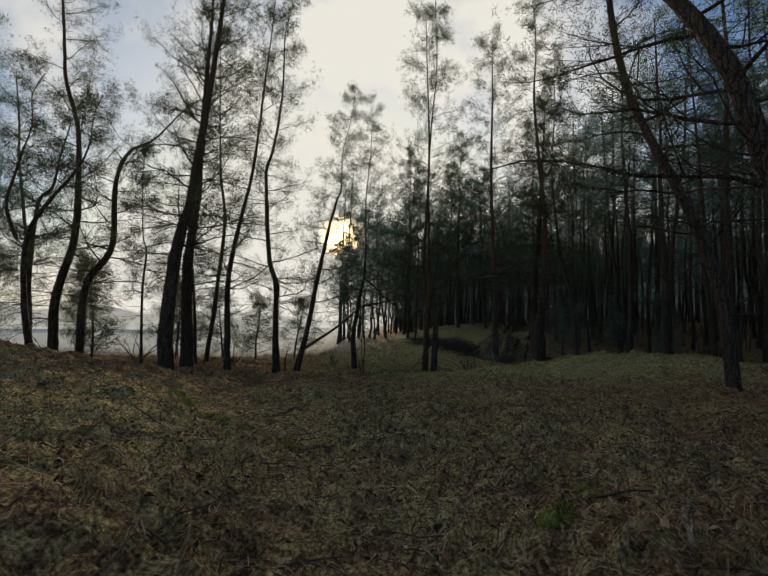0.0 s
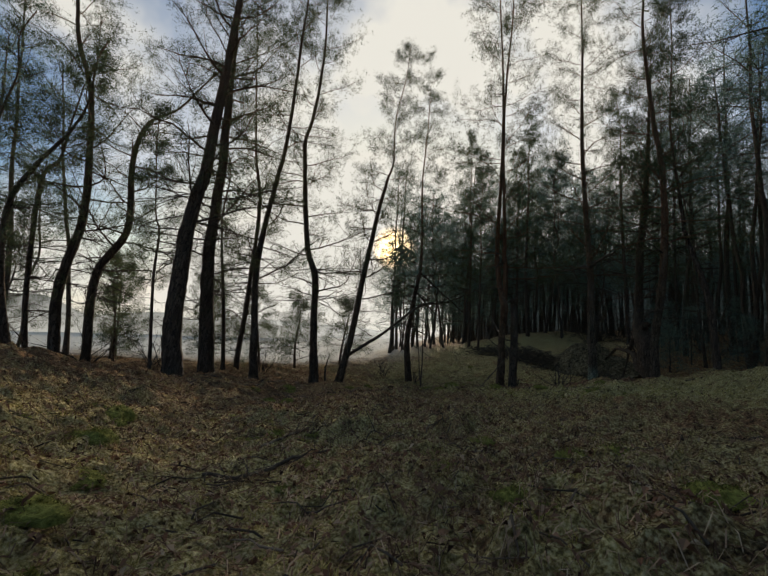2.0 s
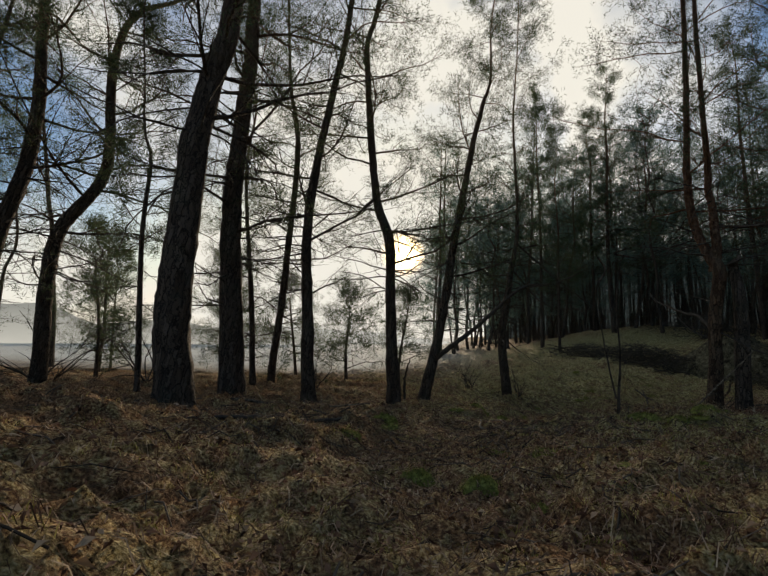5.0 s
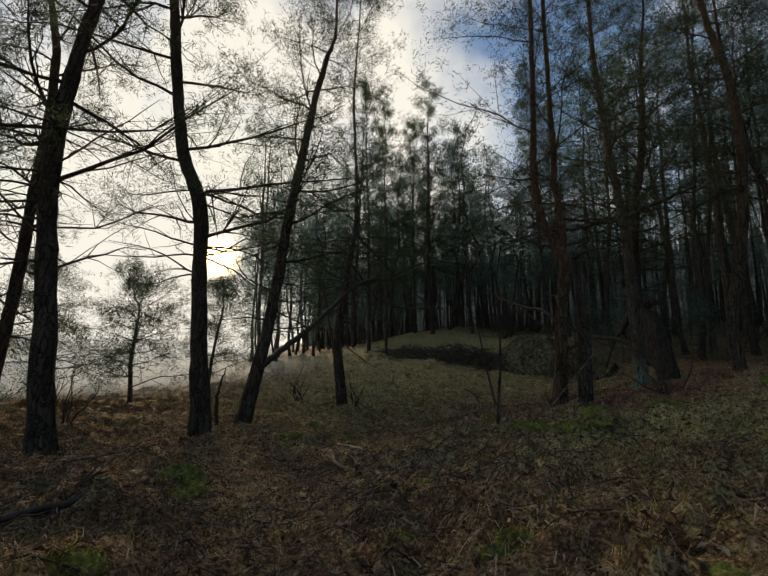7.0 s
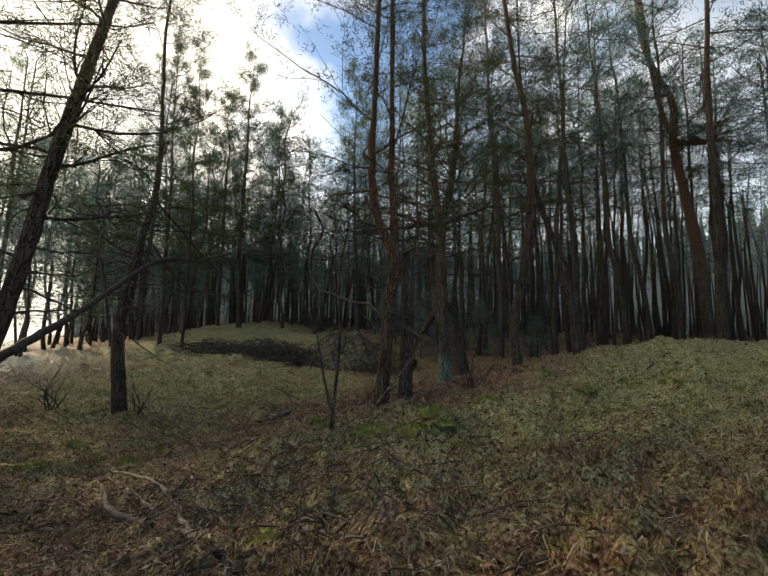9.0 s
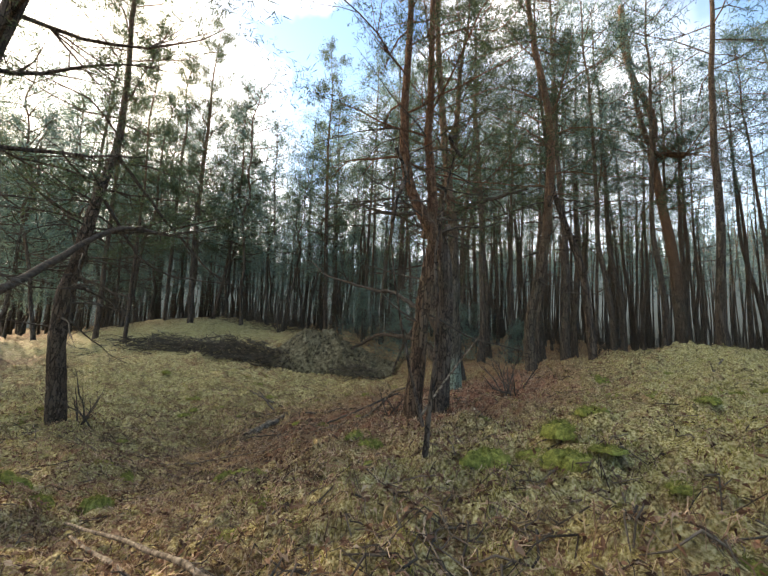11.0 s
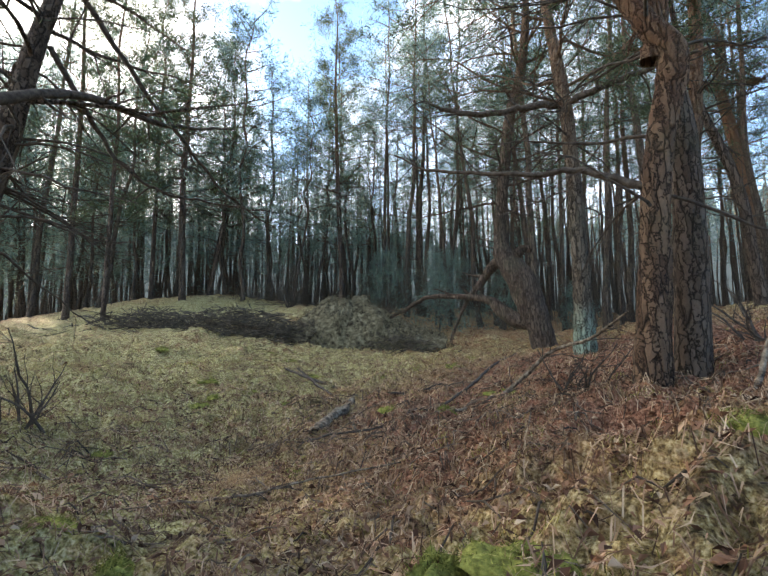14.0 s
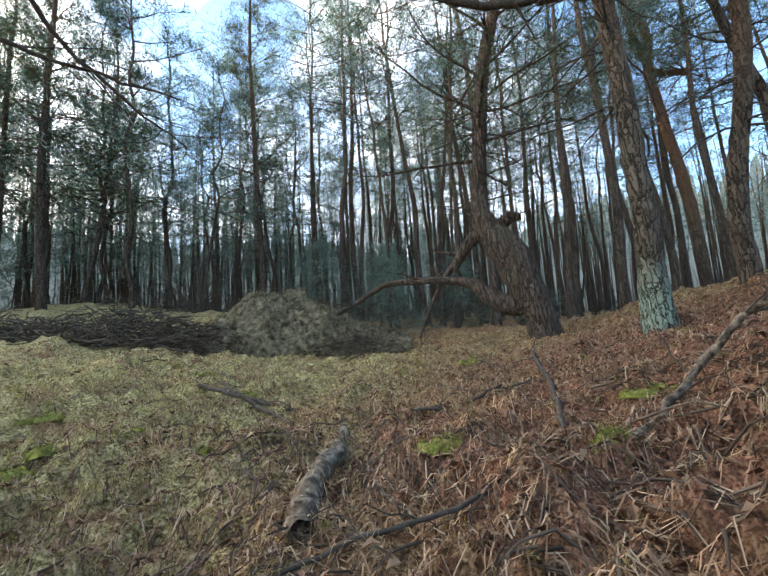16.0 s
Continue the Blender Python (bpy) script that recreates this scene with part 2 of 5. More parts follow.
def bark_material(name, dark, mid, light, upper, orange_from=3.0, orange_to=7.0, lichen=0.0):
    """Pine bark: furrowed grey-brown plates below, thin orange bark higher up, algae in stains."""
    m, t, b = material(name, 0.92)
    warp = noise_at(t, 6.0, 4)
    fine = noise_at(t, 45.0, 4, (1, 1, 0.5))
    blotch = noise_at(t, 1.3, 4)
    co = t.nodes.new("ShaderNodeTexCoord")
    mp = t.nodes.new("ShaderNodeMapping")
    mp.inputs["Scale"].default_value = (1.0, 1.0, 0.2)
    t.links.new(co.outputs["Object"], mp.inputs["Vector"])
    shift = t.nodes.new("ShaderNodeVectorMath")
    shift.operation = "ADD"
    t.links.new(mp.outputs["Vector"], shift.inputs[0])
    t.links.new(math_node(t, "MULTIPLY", warp, 0.22), shift.inputs[1])
    vo = node(t, "ShaderNodeTexVoronoi", Scale=14.0)
    vo.feature = "DISTANCE_TO_EDGE"
    t.links.new(shift.outputs[0], vo.inputs["Vector"])
    cell = node(t, "ShaderNodeTexVoronoi", Scale=14.0)
    t.links.new(shift.outputs[0], cell.inputs["Vector"])
    grey = t.nodes.new("ShaderNodeSeparateColor")
    t.links.new(cell.outputs["Color"], grey.inputs[0])
    crack = t.nodes.new("ShaderNodeMapRange")
    crack.inputs["From Min"].default_value, crack.inputs["From Max"].default_value = 0.0, 0.11
    t.links.new(vo.outputs["Distance"], crack.inputs["Value"])
    furrow = math_node(t, "ADD", math_node(t, "MULTIPLY", crack.outputs[0], 0.75), math_node(t, "MULTIPLY", warp, 0.3))
    plate = mix(t, grey.outputs[0], mid, light)
    col = mix(t, crack.outputs[0], dark, plate)
    geo = t.nodes.new("ShaderNodeTexCoord")
    sep = t.nodes.new("ShaderNodeSeparateXYZ")
    t.links.new(geo.outputs["Object"], sep.inputs[0])
    rise = t.nodes.new("ShaderNodeMapRange")
    rise.inputs["From Min"].default_value, rise.inputs["From Max"].default_value = orange_from, orange_to
    t.links.new(math_node(t, "ADD", sep.outputs[2], math_node(t, "MULTIPLY", blotch, 3.0)), rise.inputs["Value"])
    col = mix(t, math_node(t, "MULTIPLY", rise.outputs[0], 0.75), col, ramp(t, fine, [(0.3, tuple(c * 0.55 for c in upper)), (0.7, upper)]))
    stain = ramp(t, blotch, [(0.52, (0, 0, 0)), (0.72, (1, 1, 1))])
    col = mix(t, math_node(t, "MULTIPLY", stain, 0.35), col, (0.10, 0.115, 0.075))
    col = mix(t, 0.5, col, ramp(t, fine, [(0.3, (0.45, 0.45, 0.45)), (0.7, (1, 1, 1))]), "MULTIPLY")
    if lichen:
        crust = t.nodes.new("ShaderNodeMapRange")
        crust.inputs["From Min"].default_value, crust.inputs["From Max"].default_value = lichen + 0.75, lichen + 0.1
        t.links.new(math_node(t, "ADD", sep.outputs[2], math_node(t, "MULTIPLY", warp, 0.8)), crust.inputs["Value"])
        col = mix(t, math_node(t, "MULTIPLY", math_node(t, "MULTIPLY", crust.outputs[0], crack.outputs[0]), 0.85), col, ramp(t, fine, [(0.3, (0.12, 0.17, 0.125)), (0.7, (0.33, 0.42, 0.33))]))
    t.links.new(col, b.inputs["Base Color"])
    bump(t, math_node(t, "ADD", furrow, math_node(t, "MULTIPLY", fine, 0.3)), b, 1.0, 0.04)
    return m


BARK = bark_material("pine_bark", (0.022, 0.017, 0.013), (0.080, 0.057, 0.042), (0.15, 0.115, 0.09), (0.22, 0.12, 0.068), 7.0, 12.0)
BARK_PALE = bark_material("pale_pine_bark", (0.018, 0.013, 0.010), (0.075, 0.055, 0.040), (0.17, 0.135, 0.10), (0.26, 0.14, 0.08), 4.5, 8)
BARK_LICHEN = bark_material("lichened_pine_bark", (0.02, 0.016, 0.012), (0.085, 0.068, 0.05), (0.18, 0.15, 0.115), (0.26, 0.15, 0.09), 4.5, 9, 0.75)
BARK_RED = bark_material("red_pine_bark", (0.014, 0.009, 0.006), (0.085, 0.05, 0.032), (0.19, 0.125, 0.082), (0.25, 0.12, 0.066), 4.0, 7.5)
BARK_FAR = bark_material("far_pine_bark", (0.025, 0.02, 0.016), (0.075, 0.058, 0.045), (0.14, 0.115, 0.09), (0.20, 0.13, 0.085), 4, 12)


def plain_noise(name, stops, scale, rough=0.9, stretch=None, bumpy=0.4, distance=0.01, island=0.0):
    m, t, b = material(name, rough)
    n = noise_at(t, scale, 6, stretch)
    col = ramp(t, n, stops)
    if island:
        g = t.nodes.new("ShaderNodeNewGeometry")
        k = ramp(t, g.outputs["Random Per Island"], [(0.0, (1 - island,) * 3), (1.0, (1.0, 1.0, 1.0))])
        col = mix(t, 1.0, col, k, "MULTIPLY")
    t.links.new(col, b.inputs["Base Color"])
    if bumpy:
        bump(t, n, b, bumpy, distance)
    return m


DEAD = plain_noise("dead_twig_wood", [(0.3, (0.03, 0.024, 0.02)), (0.7, (0.105, 0.087, 0.07))], 14, 0.9, (1, 1, 1), 0.5)
PALE_WOOD = plain_noise("bleached_dead_wood", [(0.34, (0.025, 0.019, 0.014)), (0.48, (0.115, 0.090, 0.066)), (0.70, (0.33, 0.28, 0.215))], 16, 0.9, (1, 1, 1), 1.0, 0.03)
MOSS = plain_noise("cushion_moss", [(0.3, (0.05, 0.055, 0.012)), (0.5, (0.17, 0.18, 0.04)), (0.72, (0.36, 0.37, 0.10))], 20, 1.0, None, 1.0, 0.03)


def leaf_material(name, stops, through_light, island=True):
    """Thin foliage: some of the light goes through it."""
    m, t, b = material(name, 0.75)
    g = t.nodes.new("ShaderNodeNewGeometry")
    col = ramp(t, g.outputs["Random Per Island"], stops)
    big = noise_at(t, 0.9, 7)
    col = mix(t, 0.8, col, ramp(t, big, [(0.34, (0.5, 0.52, 0.5)), (0.66, (1.4, 1.3, 1.2))]), "MULTIPLY")
    t.links.new(col, b.inputs["Base Color"])
    if through_light:
        tr = t.nodes.new("ShaderNodeBsdfTranslucent")
        t.links.new(col, tr.inputs["Color"])
        ms = node(t, "ShaderNodeMixShader", Fac=through_light)
        out = t.nodes["Material Output"]
        t.links.new(b.outputs[0], ms.inputs[1])
        t.links.new(tr.outputs[0], ms.inputs[2])
        t.links.new(ms.outputs[0], out.inputs["Surface"])
    return m


# Blue-green haze is put into the needle colours, paler on the far ones.
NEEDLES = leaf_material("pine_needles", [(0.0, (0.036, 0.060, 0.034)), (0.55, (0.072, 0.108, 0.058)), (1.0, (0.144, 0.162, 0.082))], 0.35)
NEEDLES_HAZED = leaf_material("hazed_pine_needles", [(0.0, (0.065, 0.12, 0.115)), (0.6, (0.14, 0.23, 0.21)), (1.0, (0.25, 0.33, 0.25))], 0.5)
LITTER = leaf_material("dry_leaves", [(0.0, (0.040, 0.019, 0.011)), (0.35, (0.140, 0.072, 0.045)), (0.7, (0.27, 0.155, 0.100)), (0.93, (0.40, 0.29, 0.20)), (1.0, (0.58, 0.47, 0.34))], 0.15)
GRASS = leaf_material("winter_grass", [(0.0, (0.09, 0.092, 0.020)), (0.35, (0.28, 0.265, 0.065)), (0.7, (0.46, 0.42, 0.15)), (1.0, (0.64, 0.57, 0.32))], 0.35)
STRAW = leaf_material("dry_grass", [(0.0, (0.170, 0.110, 0.058)), (0.5, (0.34, 0.235, 0.125)), (1.0, (0.55, 0.42, 0.26))], 0.25)


def ground_material():
    """Forest floor: brown litter, olive moss in the clearing, red-brown bracken under the near pines, frosted grass
    with mist painted in for the open field.
    """
    m, t, b = material("forest_floor", 0.97)
    co = t.nodes.new("ShaderNodeTexCoord")
    sep = t.nodes.new("ShaderNodeSeparateXYZ")
    t.links.new(co.outputs["Object"], sep.inputs[0])
    x, y = sep.outputs[0], sep.outputs[1]
    fine, mid, big = noise_at(t, 38, 6), noise_at(t, 5.5, 6), noise_at(t, 0.55, 4)
    litter = ramp(t, fine, [(0.32, (0.022, 0.011, 0.006)), (0.45, (0.165, 0.086, 0.042)), (0.58, (0.34, 0.20, 0.105)), (0.70, (0.52, 0.36, 0.22))])
    moss = ramp(t, fine, [(0.34, (0.10, 0.080, 0.030)), (0.47, (0.34, 0.295, 0.11)), (0.62, (0.62, 0.56, 0.32))])
    red = ramp(t, fine, [(0.32, (0.034, 0.016, 0.009)), (0.48, (0.235, 0.108, 0.066)), (0.70, (0.48, 0.285, 0.19))])
    # Frosted grass, whitened further to stand in for the mist on the field.
    frost_mist = ramp(t, mid, [(0.3, (0.42, 0.43, 0.38)), (0.7, (0.72, 0.74, 0.70))])

    def bell(v, centre, spread):
        d = math_node(t, "DIVIDE", math_node(t, "SUBTRACT", v, centre), spread)
        return math_node(t, "POWER", 2.718, math_node(t, "MULTIPLY", math_node(t, "MULTIPLY", d, d), -1.0))

    def area(cx, cy, sx, sy):
        return math_node(t, "MULTIPLY", bell(x, cx, sx), bell(y, cy, sy))

    def patch(mask, lo, hi):
        n = math_node(t, "ADD", math_node(t, "MULTIPLY", mid, 0.6), math_node(t, "MULTIPLY", big, 0.4))
        mr = t.nodes.new("ShaderNodeMapRange")
        mr.inputs["From Min"].default_value, mr.inputs["From Max"].default_value = lo, hi
        t.links.new(math_node(t, "ADD", n, mask), mr.inputs["Value"])
        return mr.outputs[0]

    clearing = math_node(t, "ADD", area(1.0, 31.5, 7.0, 4.5), area(8.0, 18.5, 6.0, 4.0))
    clearing = math_node(t, "ADD", clearing, math_node(t, "ADD", math_node(t, "MULTIPLY", area(-2.5, 25.5, 3.0, 4.5), 0.9), math_node(t, "MULTIPLY", area(1.0, 19.6, 4.5, 2.4), 0.9)))
    clearing = math_node(t, "ADD", clearing, math_node(t, "MULTIPLY", area(4, 43, 10, 6), 0.9))
    lawn = math_node(t, "ADD", clearing, math_node(t, "MULTIPLY", area(-3, 7.5, 6, 6), 0.9))
    col = mix(t, patch(math_node(t, "ADD", math_node(t, "MULTIPLY", lawn, 0.225), math_node(t, "MULTIPLY", math_node(t, "SUBTRACT", fine, 0.5), 0.35)), 0.50, 0.68), litter, moss)
    col = mix(t, patch(math_node(t, "MULTIPLY", area(2.8, 24.6, 4.2, 3.4), 0.45), 0.54, 0.76), col, red)
    # Dark humus patches that also paint in the shade of small hollows.
    soil_shade = t.nodes.new("ShaderNodeMapRange")
    soil_shade.inputs["From Min"].default_value, soil_shade.inputs["From Max"].default_value = 0.47, 0.36
    t.links.new(math_node(t, "ADD", math_node(t, "MULTIPLY", noise_at(t, 2.1, 5), 0.5), math_node(t, "MULTIPLY", noise_at(t, 13, 5), 0.5)), soil_shade.inputs["Value"])
    col = mix(t, math_node(t, "MULTIPLY", soil_shade.outputs[0], 0.85), col, ramp(t, fine, [(0.3, (0.016, 0.011, 0.007)), (0.7, (0.062, 0.040, 0.024))]))
    clump = math_node(t, "ADD", math_node(t, "MULTIPLY", noise_at(t, 9.0, 4), 0.65), math_node(t, "MULTIPLY", noise_at(t, 24.0, 3), 0.35))
    col = mix(t, 0.9, col, ramp(t, clump, [(0.36, (0.30, 0.27, 0.24)), (0.47, (0.95, 0.95, 0.95)), (0.62, (1.35, 1.35, 1.3))]), "MULTIPLY")
    away = t.nodes.new("ShaderNodeMapRange")
    away.inputs["From Min"].default_value, away.inputs["From Max"].default_value = 27.0, 42.0
    t.links.new(math_node(t, "SUBTRACT", y, math_node(t, "MULTIPLY", big, 6.0)), away.inputs["Value"])
    west = t.nodes.new("ShaderNodeMapRange")
    west.inputs["From Min"].default_value, west.inputs["From Max"].default_value = -2.0, -11.0
    t.links.new(x, west.inputs["Value"])
    col = mix(t, math_node(t, "MULTIPLY", away.outputs[0], west.outputs[0]), col, frost_mist)
    t.links.new(col, b.inputs["Base Color"])
    bump(t, math_node(t, "ADD", mid, math_node(t, "MULTIPLY", fine, 0.6)), b, 1.0, 0.10)
    return m


GROUND = ground_material()

# ---------------------------------------------------------------- ground sheet
def spaced(lo, hi, step, reach):
    mid = list(np.arange(lo, hi + step / 2, step))
    up, down, s = [], [], step
    while (up[-1] if up else hi) < hi + reach:
        s *= 1.16
        up.append((up[-1] if up else mid[-1]) + s)
    s = step
    while (down[-1] if down else lo) > lo - reach:
        s *= 1.16
        down.append((down[-1] if down else mid[0]) - s)
    return np.array(down[::-1] + mid + up)


def build_ground():
    xs, ys = spaced(-12, 11, 0.11, 900), spaced(-2, 36, 0.11, 900)
    gx, gy = np.meshgrid(xs, ys)
    z = ground_z(gx, gy)
    rng = np.random.default_rng(5)
    inner = smooth(30, 12, np.abs(gx)) * smooth(60, 38, gy)
    z = z + rng.normal(0, 0.027, z.shape) * inner
    ny, nx = z.shape
    i = np.arange(nx - 1)[None, :] + nx * np.arange(ny - 1)[:, None]
    me = Mesh()
    me.add(np.stack([gx, gy, z], -1).reshape(-1, 3), np.stack([i, i + 1, i + 1 + nx, i + nx], -1).reshape(-1, 4))
    tagged(new("ground", me.build("ground", GROUND)), "mossy forest floor with brown leaf litter and low tussocks", "ground", kind="structure")


build_ground()

# ---------------------------------------------------------------- pines
def limb(rng, start, way, length, radius, droop, n=8):
    """The line of a crooked branch."""
    p, d, out = np.array(start, float), np.array(way, float), []
    step = length / (n - 1)
    for k in range(n):
        out.append(p.copy())
        d = d + rng.normal(0, 0.16, 3) + np.array([0, 0, droop])
        d /= np.linalg.norm(d)
        p = p + d * step
    return np.array(out), np.linspace(radius, radius * 0.22, n)


def grow_branch(rng, start, way, length, radius, droop, leafy, wood, tips, sides=5, twigs=5, bends=8):
    line, rad = limb(rng, start, way, length, radius, droop, bends)
    tube(wood, line, rad, sides)
    for _ in range(twigs):
        k = rng.integers(2, len(line))
        d = line[min(k, len(line) - 1)] - line[k - 1]
        d = d / (np.linalg.norm(d) + 1e-9) + rng.normal(0, 0.55, 3)
        d /= np.linalg.norm(d)
        sub, sr = limb(rng, line[k - 1], d, length * rng.uniform(0.25, 0.5), rad[k - 1] * 0.6, droop * 0.6 + (0.05 if leafy else -0.02), 5)
        tube(wood, sub, sr, 3)
        if leafy:
            for j in (2, 3, 4):
                w = sub[j] - sub[j - 1]
                w /= np.linalg.norm(w) + 1e-9
                for _ in range(leafy):
                    tips.append((sub[j] + rng.normal(0, 0.17, 3) * (0.6 + length * 0.12), w))
    if leafy:
        for j in range(len(line) // 2, len(line)):
            w = line[j] - line[j - 1]
            w /= np.linalg.norm(w) + 1e-9
            for _ in range(leafy):
                tips.append((line[j] + rng.normal(0, 0.12, 3), w))


def pine(points, seed, top, label, forks=(), boughs=(), bare_from=1.5, leaf_from=4.5, branches=26, dead=12, reach=2.2, bark=None, sides=18,
         needle=(10, 0.12, 0.014), leafy=3, lean_on=(0, 0), kind_name="pine_tree", dense=1.0):
    """A pine: a crooked trunk through the given points (x, y, z, radius), carried on up to the given height; forks, boughs, dead and leafy branches."""
    rng = np.random.default_rng(seed)
    bark = bark or BARK
    p = np.array(points, float)
    base = p[0, :3].copy()
    base[2] = gz(base[0], base[1])
    p[0, 2] = base[2] - 0.12
    p[:, :3] -= base
    holder = new(kind_name)
    holder.location = base
    tagged(holder, label, "tree", group="pines of the wood")
    last = p[-1]
    stems = [p]
    for fork in forks:
        q = np.array(fork, float)
        q[:, :3] -= base
        stems.append(q)
    lines = []
    for s_i, q in enumerate(stems):
        end = q[-1]
        way = (q[-1] - q[-2])[:3]
        way = way / np.linalg.norm(way) * 0.5 + np.array([lean_on[0], lean_on[1], 0.8])
        if end[2] + base[2] < top:
            left = top - base[2] - end[2]
            for k in (0.35, 0.7, 1.0):
                d = np.append(end[:3] + way / way[2] * left * k + np.append(rng.normal(0, 0.12, 2), 0), max(end[3] * (1 - 0.85 * k), 0.02))
                q = np.vstack([q, d])
        n = max(24, int((q[-1][2] - q[0][2]) * 5))
        c = spline(q, n)
        c[:, :2] += np.cumsum(rng.normal(0, 0.006, (n, 2)), 0)
        if s_i == 0:
            h = c[:, 2] - c[0, 2]
            c[:, 3] *= 1 + 0.22 * np.exp(-h / 0.2)
        lines.append(c)
        me = Mesh()
        tube(me, c[:, :3], c[:, 3], sides, 0.05, rng, 0.03)
        part("trunk" if s_i == 0 else "stem", me, bark, holder, "furrowed grey-brown bark, orange higher up" if s_i == 0 else "")
    for bough in boughs:
        q = np.array(bough, float)
        q[:, :3] -= base
        c = spline(q, 30)
        c[1:-1, :3] += rng.normal(0, 0.012, (28, 3))
        me, tips = Mesh(), []
        tube(me, c[:, :3], c[:, 3], 9, 0.06, rng)
        for _ in range(9 if len(bough) > 3 else 0):
            k = int(rng.integers(8, 30))
            d = rng.normal(0, 0.6, 3) + np.array([0, 0, 0.05])
            d += (c[k, :3] - c[k - 1, :3]) / (np.linalg.norm(c[k, :3] - c[k - 1, :3]) + 1e-9)
            grow_branch(rng, c[k, :3], d / np.linalg.norm(d), rng.uniform(0.4, 1.1), c[k, 3] * 0.5, -0.02, 0, me, tips, 4, 2)
        part("bough", me, DEAD if bough[0][3] < 0.12 else bark, holder, "long bare crooked bough")
    crown_tips, crown_wood = [], Mesh()
    for c in lines:
        h = c[:, 2]
        share = 1.0 if len(lines) == 1 else 0.65
        for _ in range(int(dead * share)):
            z = rng.uniform(bare_from, max(leaf_from + 1.5, bare_from + 1))
            k = int(np.argmin(np.abs(h - z)))
            if k < 2 or k > len(c) - 2:
                continue
            a = rng.uniform(0, 6.283)
            me, tips = Mesh(), []
            d = np.array([math.cos(a), math.sin(a), rng.uniform(-0.25, 0.3)])
            grow_branch(rng, c[k, :3], d, rng.uniform(0.5, 0.85) * reach, min(c[k, 3] * 0.2, 0.024), -0.035, 0, me, tips, 4, 5)
            part("branch", me, DEAD, holder)
        for i in range(int(branches * share)):
            z = leaf_from + (h[-1] - leaf_from) * (i + rng.uniform(0, 1)) / (branches * share)
            k = int(np.argmin(np.abs(h - z)))
            a = i * 2.4 + rng.uniform(-0.5, 0.5)
            up = (z - leaf_from) / max(h[-1] - leaf_from, 1)
            d = np.array([math.cos(a), math.sin(a), 0.1 + 0.7 * up])
            d /= np.linalg.norm(d)
            ln = reach * (1.15 - 0.75 * up) * rng.uniform(0.7, 1.25)
            me = Mesh()
            grow_branch(rng, c[k, :3], d, ln, max(min(c[k, 3] * 0.3, 0.042), 0.012), 0.01, leafy, me, crown_tips, 5, 8)
            part("branch", me, bark, holder)
    me = Mesh()
    tips = crown_tips
    needles(me, [t[0] for t in tips], [t[1] for t in tips], rng, int(needle[0] * dense), needle[1], needle[2])
    if me.n:
        part("crown", me, NEEDLES, holder, "feathery dark green needles", False)
    return holder

# ---------------------------------------------------------------- the pines along the way
KEPT = []


def stand(points, *rest, **more):
    KEPT.append(points)
    return pine(points, *rest, **more)


stand([(-9.89, 18.07, -1.24, 0.343), (-9.98, 18, 0.07, 0.302), (-9.92, 18.04, 1.64, 0.276), (-9.86, 18.09, 3.32, 0.247), (-9.66, 18.24, 4.91, 0.215), (-9.5, 18.35, 5.83, 0.197)], 11, 20.0, "thick dark pine trunk, slightly leaning, at the field edge", leaf_from=5.0, bare_from=3.2, branches=44, dead=16, reach=3.2, sides=26)
stand([(-10.48, 21.07, -1.27, 0.328), (-10.6, 20.99, 0.77, 0.271), (-10.72, 20.93, 2.83, 0.238), (-10.64, 20.97, 4.89, 0.205), (-10.51, 21.05, 6.83, 0.188), (-10.49, 21.06, 8.15, 0.172)], 12, 20.5, "thick upright dark pine beside a leaning one", leaf_from=4.0, bare_from=2.0, branches=44, dead=16, reach=3.3, sides=24)
stand([(-8.76, 21.8, -1.66, 0.183), (-8.93, 21.75, 0.82, 0.143), (-8.97, 21.73, 2.89, 0.127), (-8.73, 21.82, 4.81, 0.107), (-8.41, 21.93, 6.72, 0.095), (-8.11, 22.03, 8.72, 0.079)], 13, 19.5, "slim pine bending gently at the field edge", leaf_from=4.0, bare_from=2.5, branches=40, dead=18, reach=2.8)
stand([(-6.9, 24.14, -2.26, 0.234), (-7.07, 24.12, 0.33, 0.159), (-7.14, 24.11, 2.64, 0.159), (-7.55, 24.06, 3.99, 0.131), (-7.78, 24.03, 5.99, 0.117), (-7.94, 24.01, 7.91, 0.103), (-8, 24, 9.39, 0.089), (-7.66, 24.04, 10.74, 0.075)], 14, 20.5, "slim pine with a knotted kink in its stem", leaf_from=4.0, bare_from=3.0, branches=40, dead=14, reach=3.0)
